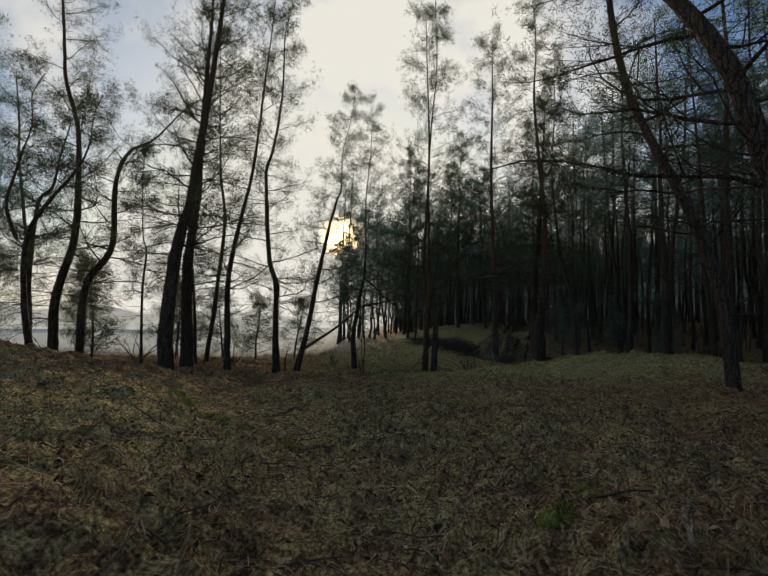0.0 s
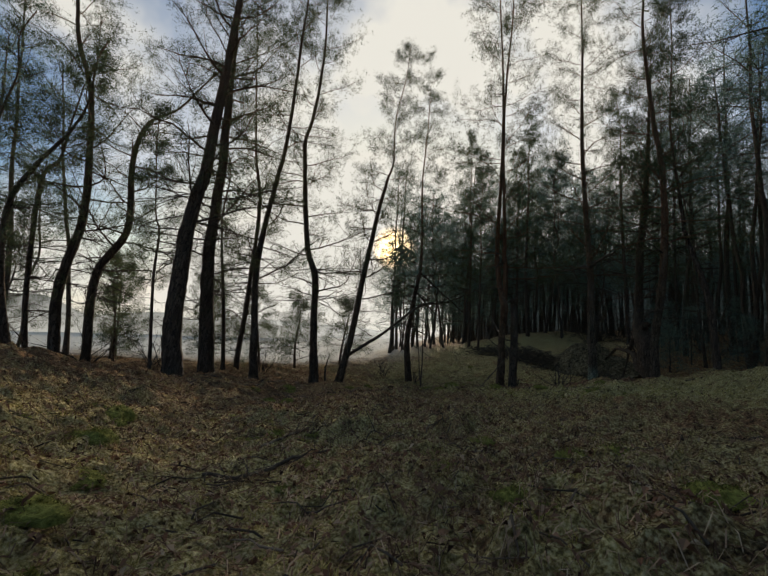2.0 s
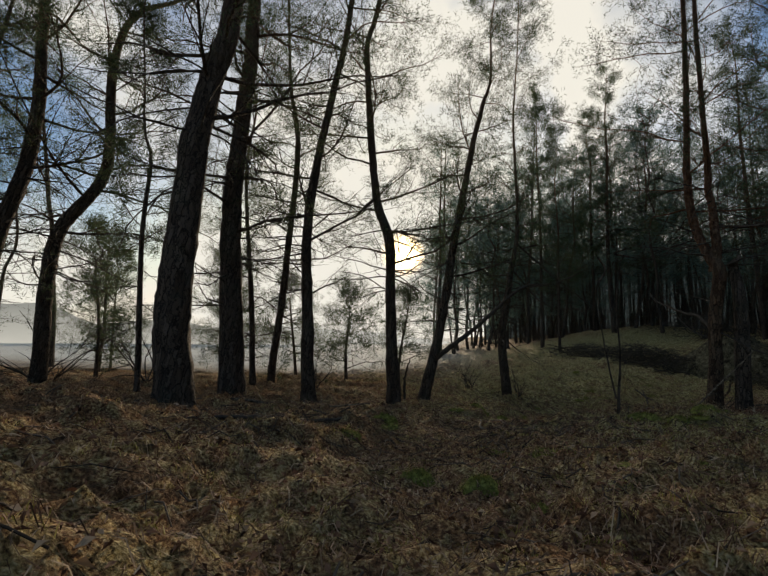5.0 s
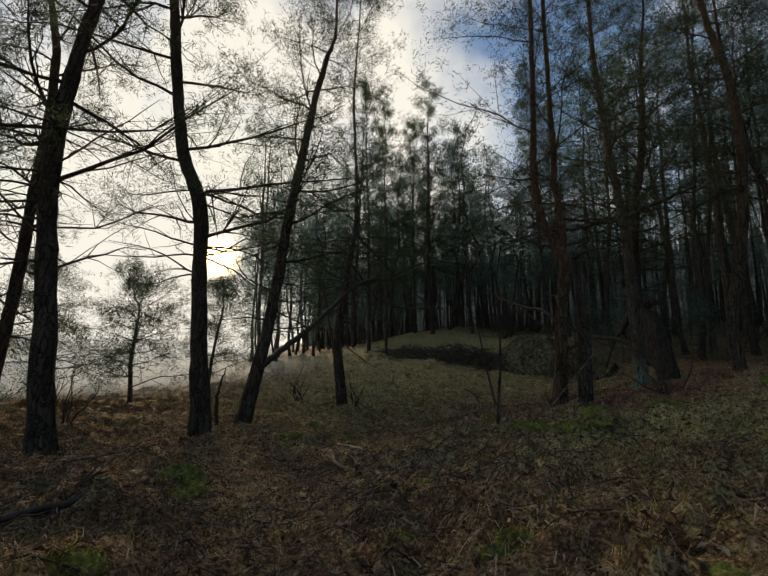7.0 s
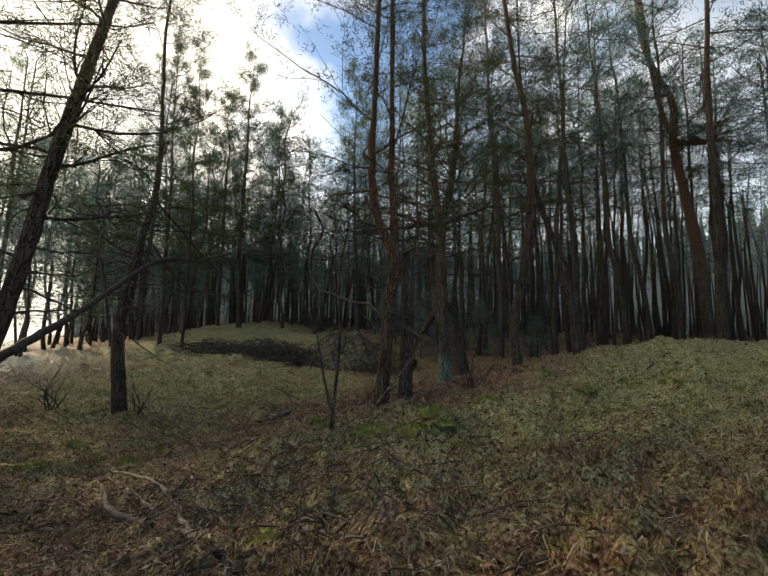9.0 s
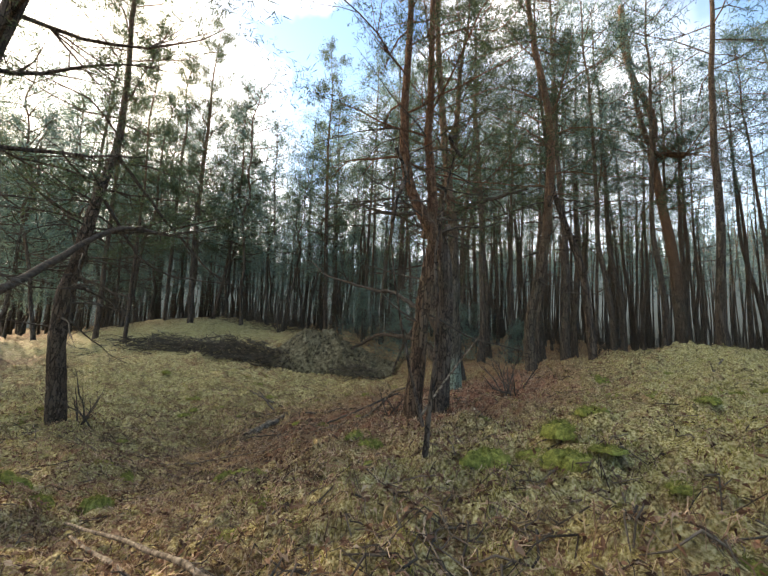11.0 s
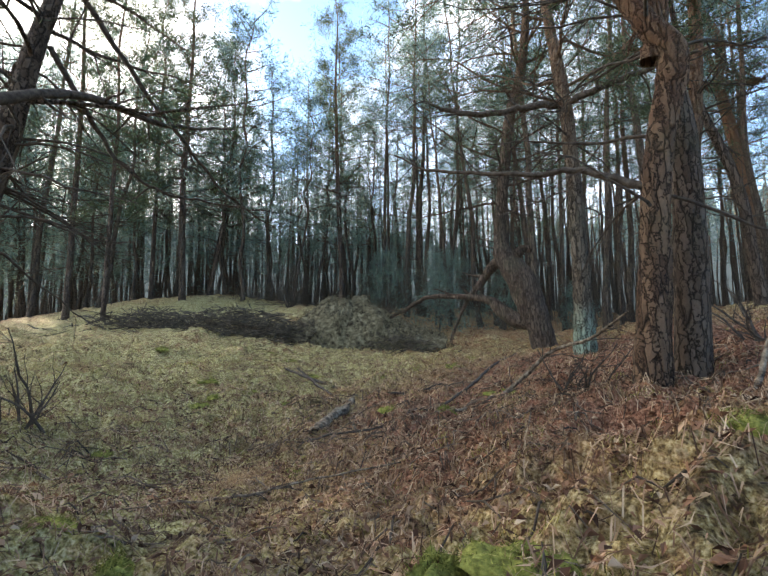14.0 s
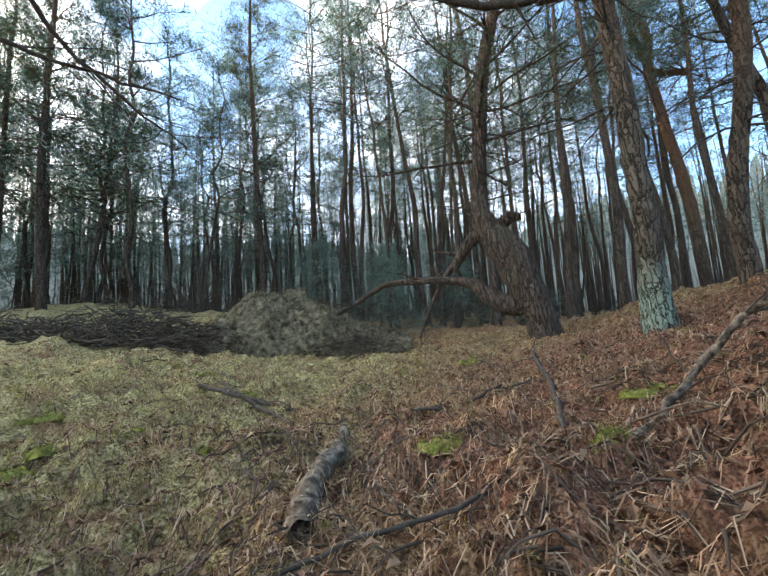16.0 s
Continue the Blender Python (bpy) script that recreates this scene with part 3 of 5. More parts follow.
stand([(-6.18, 25.85, -2.33, 0.201), (-5.6, 25.89, 0.24, 0.154), (-5.15, 25.91, 3.17, 0.133), (-4.7, 25.94, 5.7, 0.106), (-4.23, 25.97, 7.98, 0.074), (-3.95, 25.98, 9.05, 0.042)], 15, 15.5, "leaning pine with one long low bare bough", leaf_from=4.0, bare_from=2.2, branches=36, dead=12, reach=2.5, boughs=[[(-5.95, 26.1, -1.1, 0.1), (-5.2, 27, -0.5, 0.09), (-4.22, 28.1, 0.3, 0.075), (-2.46, 29.57, 1.86, 0.06), (-1, 30.1, 2.15, 0.04), (0.62, 30.75, 2.88, 0.015)], [(-6.75, 25.5, -2.4, 0.05), (-6.78, 25.5, -1.7, 0.04), (-6.6, 25.5, -0.95, 0.012)]])
stand([(-3.04, 29.97, -2.29, 0.207), (-3.22, 30.01, -0.25, 0.164), (-3.06, 29.97, 1.14, 0.143), (-2.8, 29.92, 2.95, 0.107), (-2.57, 29.87, 4.26, 0.086), (-2.56, 29.87, 5.9, 0.064)], 16, 15.5, "dark bent pine with drooping dead branches", boughs=[[(-2.62, 29.9, 3.9, 0.045), (-1.2, 30.3, 2.6, 0.035), (-0.2, 30.4, 1.75, 0.028), (0.35, 30.52, 1.35, 0.022), (1.0, 30.46, 1.03, 0.016), (1.56, 30.35, 0.77, 0.008)], [(-2.7, 29.9, 2.6, 0.04), (-1.7, 30.4, 1.5, 0.03), (-0.89, 30.54, 1.1, 0.025), (-0.1, 30.29, 1.04, 0.02), (1.1, 29.83, 0.99, 0.008)]], leaf_from=4.2, bare_from=2.0, branches=40, dead=30, reach=3.0, sides=22)
stand([(1.41, 23.52, -1.92, 0.186), (1.46, 23.39, -0.49, 0.147), (1.5, 23.3, 0.59, 0.141), (1.56, 23.15, 1.53, 0.147), (1.48, 23.35, 2.04, 0.118), (1.39, 23.58, 2.54, 0.107), (1.32, 23.76, 3.21, 0.102), (1.29, 23.83, 4.35, 0.09), (1.3, 23.82, 5.41, 0.079)], 17, 19.0, "big forked pine with red-brown flaking bark", forks=[[(1.49, 23.32, 1.57, 0.124), (1.54, 23.2, 2.23, 0.107), (1.53, 23.23, 2.88, 0.096), (1.5, 23.29, 3.63, 0.084), (1.5, 23.3, 4.3, 0.079), (1.52, 23.24, 5.31, 0.068)]], boughs=[[(1.42, 23.37, 0.11, 0.053), (1.41, 23.72, 0.28, 0.045), (1.39, 24.15, 0.5, 0.037), (1.38, 24.7, 0.58, 0.033), (1.36, 25.42, 0.79, 0.027), (1.33, 26.3, 1.06, 0.02), (1.31, 26.91, 1.44, 0.012)]], leaf_from=4.8, bare_from=1.6, branches=44, dead=22, reach=3.1, sides=28, bark=BARK_RED)
stand([(1.86, 23.19, -1.79, 0.183), (1.88, 23.11, -0.49, 0.159), (1.89, 23.1, 0.77, 0.142), (1.86, 23.18, 1.63, 0.106)], 18, 2.0, "stout second pine stem grown against a forked one", leaf_from=50, bare_from=0.8, branches=0, dead=14, reach=1.3, sides=26)
stand([(5.62, 25.35, -1.98, 0.222), (5.62, 25.36, -0.43, 0.18), (5.61, 25.39, 1.42, 0.158), (5.6, 25.45, 3.17, 0.143), (5.57, 25.59, 4.72, 0.129), (5.54, 25.72, 5.77, 0.115)], 19, 19.0, "leaning pine with green-grey lichen round the foot", boughs=[[(5.58, 25.55, 3.62, 0.09), (5.4, 26.2, 3.75, 0.08), (5.1, 26.9, 3.7, 0.07), (4.6, 27.7, 3.8, 0.055), (4.1, 28.3, 4.1, 0.03)], [(5.58, 25.5, 3.62, 0.08), (5.55, 24.8, 3.7, 0.07), (5.6, 24.0, 3.75, 0.055), (5.8, 23.1, 3.9, 0.03)]], leaf_from=4.8, bare_from=2.6, branches=40, dead=14, reach=2.9, sides=26, bark=BARK_LICHEN)
stand([(7.59, 23.81, -1.33, 0.177), (7.57, 23.87, 0.32, 0.156), (7.72, 23.45, 2.83, 0.141), (7.78, 23.28, 5.45, 0.125), (7.74, 23.39, 7.43, 0.109), (7.62, 23.72, 9.39, 0.094), (7.56, 23.9, 10.86, 0.083)], 20, 20.0, "wavy slim pine on the slope", leaf_from=5.3, bare_from=2.6, branches=40, dead=14, reach=2.5, bark=BARK_PALE)
stand([(23.41, 22.1, 0.71, 0.294), (23.39, 22.34, 4.28, 0.276), (23.34, 22.77, 8.32, 0.248), (23.31, 23.11, 11.38, 0.238), (23.32, 22.97, 13.8, 0.202), (23.23, 23.88, 16.68, 0.184), (23.18, 24.35, 19.21, 0.165), (23.17, 24.42, 21.65, 0.148)], 22, 22.0, "tall pine with an upturned side stem, orange above", forks=[[(23.47, 21.57, 10.97, 0.184), (23.39, 22.3, 11.17, 0.165), (23.32, 23, 11.5, 0.156), (23.25, 23.65, 13.71, 0.148), (23.21, 24.05, 17.41, 0.129), (23.18, 24.33, 21.6, 0.111)]], leaf_from=6.8, bare_from=4.0, branches=40, dead=8, reach=3.4, bark=BARK_PALE)
stand([(8.9, 27.36, -1.9, 0.345), (8.9, 27.49, -1.39, 0.36), (8.9, 27.67, -0.91, 0.41), (8.9, 27.83, -0.42, 0.43), (8.9, 28.04, 0.16, 0.43), (8.9, 28.36, 0.66, 0.39), (8.9, 28.62, 1.07, 0.30), (8.9, 28.72, 1.64, 0.215), (8.9, 28.71, 2.32, 0.19), (8.9, 28.57, 3.66, 0.185), (8.9, 28.31, 5.28, 0.17), (8.9, 27.82, 7.11, 0.15), (8.95, 27.6, 9.0, 0.11)], 23, 15.0, "twisted pine with a burl and a broken trailing limb", boughs=[[(8.86, 27.6, -1.15, 0.27), (8.8, 28.29, -1.01, 0.25), (8.8, 28.76, -0.68, 0.21), (8.8, 29.12, -0.39, 0.14), (8.8, 30.01, -0.24, 0.1), (8.8, 31.07, -0.14, 0.085), (8.8, 31.74, -0.2, 0.075), (8.8, 32.46, -0.52, 0.067), (8.8, 33.61, -1.05, 0.06), (8.8, 34.35, -1.88, 0.045)], [(8.88, 28.45, 0.95, 0.22), (8.85, 29.06, 0.63, 0.16), (8.85, 29.44, 0.15, 0.12), (8.85, 29.81, -0.18, 0.08), (8.85, 30.22, -0.84, 0.05), (8.8, 30.6, -1.7, 0.03)], [(8.9, 28.2, 1.02, 0.16), (8.95, 27.95, 1.16, 0.14), (9.0, 27.75, 1.12, 0.08)]], leaf_from=4.5, bare_from=3.0, branches=50, dead=16, reach=3.4, sides=26)
stand([(-1.74, 20.84, -1.67, 0.031), (-1.72, 20.80, -1.16, 0.024), (-1.70, 20.74, -0.36, 0.019), (-1.71, 20.75, 0.31, 0.015), (-1.68, 20.68, 0.92, 0.012), (-1.64, 20.59, 1.44, 0.007)], 24, 1.6, "young bare forked sapling with thin twigs", forks=[[(-1.74, 20.84, -1.43, 0.021), (-1.79, 20.96, -0.95, 0.017), (-1.84, 21.07, -0.44, 0.013), (-1.89, 21.18, 0.17, 0.009), (-1.90, 21.21, 0.53, 0.006)]], leaf_from=50, bare_from=0.5, branches=0, dead=16, reach=0.9, sides=8, bark=BARK, kind_name="sapling")
stand([(-16.07, 19.46, -0.76, 0.213), (-16.13, 19.4, 1.39, 0.191), (-15.8, 19.77, 4.6, 0.156), (-15.85, 19.72, 7.27, 0.127), (-15.96, 19.59, 9.99, 0.099), (-16.38, 19.12, 12.12, 0.078)], 25, 22.5, "crooked pine at the edge of the field", leaf_from=5.0, bare_from=2.0, branches=44, dead=16, reach=3.4)
stand([(-15.57, 20.46, -0.75, 0.187), (-15.53, 20.51, 2.11, 0.166), (-14.88, 21.17, 4.2, 0.144), (-14.92, 21.13, 7.47, 0.115), (-14.58, 21.47, 9.32, 0.079), (-13.74, 22.34, 10.5, 0.05)], 26, 17.5, "arching pine bent over at the top", leaf_from=4.0, bare_from=2.0, branches=36, dead=16, reach=3.0, lean_on=(0.5, 0.4))
stand([(-14.07, 16.06, -0.38, 0.125), (-14.29, 15.76, 1.34, 0.102), (-14.32, 15.72, 3.64, 0.085), (-14.04, 16.11, 5.06, 0.068), (-13.53, 16.79, 6.65, 0.046)], 27, 10.2, "thin crooked forked pine on a low rise", forks=[[(-14.53, 15.42, 3.54, 0.068), (-14.74, 15.11, 4.65, 0.057), (-14.69, 15.18, 5.64, 0.046), (-14.56, 15.36, 6.86, 0.034)]], leaf_from=3.0, bare_from=1.0, branches=30, dead=14, reach=2.2)
stand([(-16.83, 19.03, -0.67, 0.108), (-16.98, 18.85, 1.66, 0.094), (-16.93, 18.9, 5.65, 0.079), (-16.63, 19.29, 6.74, 0.057)], 28, 11.5, "thin pine among crooked neighbours", leaf_from=3.0, bare_from=1.5, branches=30, dead=12, reach=2.2)
stand([(-11.7, 25.78, -1.69, 0.143), (-11.34, 25.97, 2.51, 0.119), (-11.18, 26.06, 6.94, 0.096), (-11.49, 25.89, 9.43, 0.063)], 29, 19.5, "slim leaning pine near the field", leaf_from=4.5, bare_from=2.0, branches=34, dead=14, reach=2.5)
stand([(-12.1, 25.29, -0.87, 0.114), (-12.36, 25.16, 1.88, 0.085), (-12.61, 25.04, 4.54, 0.063), (-12.65, 25.02, 6.27, 0.046)], 30, 12.0, "thin pine with bare lower twigs", leaf_from=3.0, bare_from=1.2, branches=30, dead=16, reach=2.2)
stand([(-11.98, 19.66, -1.01, 0.067), (-12.1, 19.57, 1.62, 0.055), (-12.05, 19.6, 3.69, 0.042), (-12.16, 19.52, 4.37, 0.03)], 31, 8.5, "very thin young pine", leaf_from=3.0, bare_from=1.0, branches=20, dead=12, reach=1.2, sides=10)
stand([(6.29, 6.43, 0.31, 0.205), (5.93, 6.78, 2.36, 0.17), (5.76, 6.96, 3.59, 0.157), (5.43, 7.28, 5.44, 0.143), (4.89, 7.82, 7.02, 0.123), (4.5, 8.21, 8.27, 0.102)], 32, 19.0, "large pine leaning over the trail", leaf_from=3.0, bare_from=3.5, branches=44, dead=10, reach=3.4, sides=22)
stand([(9.61, 12.8, -0.08, 0.194), (9.35, 13, 2.22, 0.164), (8.78, 13.43, 4.7, 0.146), (7.65, 14.29, 8.64, 0.121), (7.14, 14.68, 12.1, 0.103)], 33, 21.0, "leaning dark pine on the slope", leaf_from=4.0, bare_from=2.0, branches=40, dead=12, reach=3.0)
stand([(9.12, 22.48, -0.44, 0.131), (8.96, 22.8, 2.28, 0.111), (8.64, 23.46, 4.68, 0.081), (8.55, 23.65, 6.21, 0.061)], 35, 16.0, "slim pine leaning on the ridge", leaf_from=4.0, bare_from=2, branches=34, dead=10, reach=2.3)
stand([(6.23, 45.61, 0.24, 0.174), (6.04, 45.7, 5.31, 0.143), (6.07, 45.69, 10.96, 0.113), (6.17, 45.64, 14.25, 0.082)], 36, 21.0, "straight pine beyond the clearing", leaf_from=6.0, bare_from=3, branches=36, dead=12, reach=2.8, needle=(8, 0.17, 0.02))
stand([(5.57, 48.06, 0.54, 0.132), (5.61, 48.05, 5.04, 0.11), (5.61, 48.04, 11.64, 0.088)], 37, 19.0, "thin straight pine beyond the clearing", leaf_from=5.0, bare_from=3, branches=34, dead=12, reach=2.3, needle=(8, 0.17, 0.02))
stand([(7.81, 45.96, 0.61, 0.138), (8.28, 45.72, 3.76, 0.106), (8.6, 45.55, 8.34, 0.075)], 38, 17.0, "bent thin pine beyond the clearing", leaf_from=4.0, bare_from=2, branches=34, dead=12, reach=2.3, needle=(8, 0.17, 0.02))
stand([(12.73, 40.11, 1.02, 0.148), (12.53, 40.29, 6.31, 0.118), (12.44, 40.38, 11.14, 0.088)], 39, 20.0, "straight pine behind the grassy mound", leaf_from=6.0, bare_from=2, branches=34, dead=18, reach=2.5, needle=(8, 0.17, 0.02))
stand([(0.9, 44.31, 0.28, 0.137), (0.91, 44.31, 4.2, 0.109), (0.9, 44.31, 8.84, 0.082)], 40, 19.0, "straight pine at the back of the clearing", leaf_from=5.0, bare_from=2, branches=34, dead=14, reach=2.5, needle=(8, 0.17, 0.02))
stand([(1.61, 42.03, -0.04, 0.1), (1.64, 42.02, 3.9, 0.083), (1.7, 42.01, 7.29, 0.058)], 41, 16.0, "thin pine at the back of the clearing", leaf_from=4.0, bare_from=2, branches=30, dead=14, reach=2.2, needle=(8, 0.17, 0.02))

def field_edge_pines():
    """Low bushy pines between the trunks and the open field."""
    rng = np.random.default_rng(61)
    for k, (x, y, h) in enumerate(((-18.2, 25.0, 5.5), (-14.8, 28.0, 5.0), (-12.8, 31.0, 4.6), (-21.5, 28.5, 6.5), (-9.9, 29.6, 4.2), (-17.5, 33.5, 5.5), (-22.0, 22.0, 5.5), (-8.2, 33.5, 4.5), (-25.0, 33.0, 7.0))):
        z, bend = gz(x, y), rng.normal(0, 0.3, 2)
        stand([(x, y, z, 0.075), (x + bend[0] * 0.4, y, z + h * 0.35, 0.06), (x + bend[0], y + bend[1], z + h * 0.75, 0.035)], 610 + k, z + h,
              "low bushy pine at the edge of the field", leaf_from=0.7, bare_from=0.3, branches=26, dead=6, reach=2.0, sides=8, needle=(8, 0.14, 0.016))


field_edge_pines()

# ---------------------------------------------------------------- the wood behind
def far_pine(seed, height, radius, crown_from, reach, crooked, needle_mat, leafy=2, full_crown=1.0):
    """One of the slender pines that fill the wood."""
    rng = np.random.default_rng(seed)
    holder = new("slender_pine")
    tagged(holder, "slender straight pine with a bare stem and high crown", "tree", group="pines of the wood")
    n = 14
    zz = np.linspace(-0.2, height, n)
    off = np.cumsum(rng.normal(0, crooked, (n, 2)), 0)
    off -= off[0]
    line = np.column_stack([off, zz])
    rad = radius * (1 - 0.8 * (zz - zz[0]) / (height + 0.2)) * (1 + 0.3 * np.exp(-(zz + 0.2) / 0.3))
    me = Mesh()
    dense = spline(np.column_stack([line, rad]), 34)
    tube(me, dense[:, :3], dense[:, 3], 9, 0.04, rng)
    part("trunk", me, BARK_FAR, holder)
    wood, tips, dummy = Mesh(), [], []
    for _ in range(10):
        k = int(rng.integers(4, 22))
        a = rng.uniform(0, 6.283)
        grow_branch(rng, dense[k, :3], np.array([math.cos(a), math.sin(a), rng.uniform(-0.3, 0.2)]), rng.uniform(0.35, 0.8) * reach, radius * 0.14, -0.03, 0, wood, dummy, 3, 2, 5)
    nb = int(20 * full_crown)
    for i in range(nb):
        up = (i + rng.uniform(0, 1)) / nb
        z = crown_from + (height - crown_from) * up
        k = int(np.argmin(np.abs(dense[:, 2] - z)))
        a = i * 2.4 + rng.uniform(-0.5, 0.5)
        d = np.array([math.cos(a), math.sin(a), 0.05 + 0.6 * up])
        full = 0.55 + 1.1 * math.sin(math.pi * min(1, 0.25 + 0.75 * up)) * (1.15 - 0.5 * up)
        grow_branch(rng, dense[k, :3], d / np.linalg.norm(d), reach * full * rng.uniform(0.5, 1.15), 0.03, 0.0, leafy, wood, tips, 3, 4, 5)
    tagged(part("limbwork", wood, BARK_FAR, holder), kind="stuff")
    me = Mesh()
    needles(me, [t[0] for t in tips], [t[1] for t in tips], rng, 5, 0.24, 0.03)
    part("crown", me, needle_mat, holder, "needles with a blue-green haze put into their colour", False)
    return holder


def build_wood():
    rng = np.random.default_rng(21)
    kinds = [far_pine(301, 14.5, 0.12, 5.0, 2.1, 0.10, NEEDLES_HAZED, 2, 1.5), far_pine(302, 16.5, 0.13, 9.0, 2.1, 0.06, NEEDLES_HAZED),
             far_pine(303, 12.5, 0.09, 3.5, 1.9, 0.13, NEEDLES_HAZED, 2, 1.5), far_pine(304, 15.5, 0.10, 8.5, 1.9, 0.05, NEEDLES_HAZED),
             far_pine(305, 10.0, 0.09, 2.2, 1.9, 0.12, NEEDLES_HAZED, 2, 1.5), far_pine(306, 17.5, 0.15, 9.0, 2.2, 0.05, NEEDLES_HAZED)]
    taken = [(p[0][0], p[0][1]) for p in KEPT]
    first = [True] * len(kinds)

    def stands(x, y, gap):
        if any((x - a) ** 2 + (y - b) ** 2 < gap * gap for a, b in taken):
            return False
        return float(trail_distance(np.array([x]), np.array([y]))[0]) > 7.5

    def place(x, y, i, s):
        taken.append((x, y))
        m = pose(x, y, gz(x, y) - 0.05, rng.normal(0, 2.2), rng.normal(0, 2.2), rng.uniform(0, 360)) @ Matrix.Scale(s, 4)
        if first[i]:
            kinds[i].matrix_basis, first[i] = m, False
        else:
            o = copy_thing(kinds[i], m)
            o.matrix_basis = m

    areas = (  # x from, x to, y from, y to, how many, gap
        (-2, 30, 42, 62, 52, 2.2), (15, 40, 22, 44, 70, 1.8), (14, 34, 4, 24, 30, 2.4), (-6, 10, 47, 66, 30, 2.2),
        (-8, -2, 48, 66, 10, 2.0), (-40, -24, 20, 34, 8, 3.0), (-34, -12, -12, 6, 12, 3.0), (8, 26, -16, 2, 12, 3.0))
    for x0, x1, y0, y1, count, gap in areas:
        done = tries = 0
        while done < count and tries < count * 30:
            tries += 1
            x, y = rng.uniform(x0, x1), rng.uniform(y0, y1)
            if not stands(x, y, gap):
                continue
            place(x, y, int(rng.choice([1, 3, 5])) if x > 14 and y < 42 else int(rng.choice([0, 0, 1, 2, 2, 4, 5])), rng.uniform(1.0, 1.35))
            done += 1


build_wood()

# ---------------------------------------------------------------- mound, brush heap, fallen wood
def fallen(name, points, seed, label, category, mat, sides=10, twigs=6, reach=0.5, rest=True):
    """A fallen branch or log that lies on the floor."""
    rng = np.random.default_rng(seed)
    q = np.array(points, float)
    if rest:
        q[:, 2] = ground_z(q[:, 0], q[:, 1]) + q[:, 3] * 0.6 + q[:, 2]
    base = q[0, :3].copy()
    base[2] = gz(base[0], base[1])
    q[:, :3] -= base
    holder = new(name)
    holder.location = base
    tagged(holder, label, category)
    c = spline(q, 26)
    c[1:-1, :3] += rng.normal(0, 0.006, (24, 3)) + 0.15 * c[1:-1, 3:] * rng.normal(0, 1, (24, 3))
    me = Mesh()
    tube(me, c[:, :3], c[:, 3], sides, 0.07, rng, 0.04)
    part("stem", me, mat, holder)
    for _ in range(twigs):
        k = int(rng.integers(6, 25))
        d = c[k, :3] - c[k - 1, :3]
        d = d / np.linalg.norm(d) + rng.normal(0, 0.6, 3) * np.array([1, 1, 0.5])
        me, tips = Mesh(), []
        grow_branch(rng, c[k, :3], d / np.linalg.norm(d), reach * rng.uniform(0.5, 1.2), max(c[k, 3] * 0.35, 0.006), -0.03, 0, me, tips, 4, 2)
        part("twig", me, DEAD, holder)
    return holder


fallen("log", [(0.12, 27.4, 0, 0.075), (0.6, 27.75, 0.01, 0.08), (1.3, 28.0, 0.01, 0.07), (1.84, 28.3, 0.03, 0.05)], 51, "short rotten log with pale split top", "log", PALE_WOOD, 14, 3, 0.3)
fallen("fallen_branch", [(1.0, 25.98, 0, 0.02), (1.6, 25.7, 0.03, 0.027), (2.2, 25.4, 0.15, 0.029), (2.35, 24.9, 0.38, 0.027), (2.15, 24.3, 0.62, 0.022), (1.95, 23.8, 0.8, 0.012)], 52,
       "long pale fallen branch propped against a pine", "branch", PALE_WOOD, 10, 9, 0.8)
fallen("fallen_branch", [(-4.18, 23.22, 0.02, 0.016), (-4.22, 20.39, 0.02, 0.024), (-4.17, 19.28, 0.02, 0.03), (-4.22, 18.53, 0.02, 0.034), (-4.25, 18.09, 0.02, 0.034)], 53,
       "bleached bare branch lying among twigs", "branch", PALE_WOOD, 9, 8, 0.6)
fallen("fallen_branch", [(1.81, 19.04, 0.05, 0.022), (3.57, 19.19, 0.05, 0.028), (5.46, 19.23, 0.05, 0.028), (6.83, 19.11, 0.05, 0.018)], 54, "straight pale stick on the mossy slope", "branch", PALE_WOOD, 8, 3, 0.4)
fallen("fallen_branch", [(-2.91, 8.63, 0.02, 0.016), (-2.5, 8.75, 0.03, 0.02), (-2.25, 9.3, 0.04, 0.018), (-1.96, 9.73, 0.02, 0.01)], 56, "thin grey stick curved over the moss", "branch", DEAD, 7, 6, 0.4)
fallen("fallen_branch", [(-2.85, 9.7, 0.02, 0.014), (-2.6, 10.5, 0.03, 0.016), (-2.2, 11.4, 0.05, 0.016), (-2.14, 12.49, 0.12, 0.01)], 57, "thin pale twisted stick on the slope", "branch", PALE_WOOD, 7, 6, 0.4)
fallen("fallen_branch", [(-1.33, 5.4, 0.02, 0.022), (-1.05, 5.5, 0.02, 0.022), (-0.8, 5.75, 0.02, 0.016), (-0.62, 5.95, 0.03, 0.01)], 58, "grey stick half sunk in leaves", "branch", PALE_WOOD, 8, 5, 0.35)
fallen("fallen_branch", [(1.29, 2.1, 0.02, 0.014), (1.5, 2.5, 0.05, 0.016), (1.91, 3.06, 0.1, 0.01)], 59, "short pale twig sticking out of the leaves", "branch", PALE_WOOD, 7, 2, 0.2)
fallen("fallen_branch", [(-8.5, 16.4, 0.03, 0.03), (-7.9, 17.0, 0.04, 0.035), (-7.3, 17.9, 0.04, 0.03), (-6.6, 18.6, 0.04, 0.015)], 60, "brown dead branch at the foot of the pines", "branch", DEAD, 8, 9, 0.6)
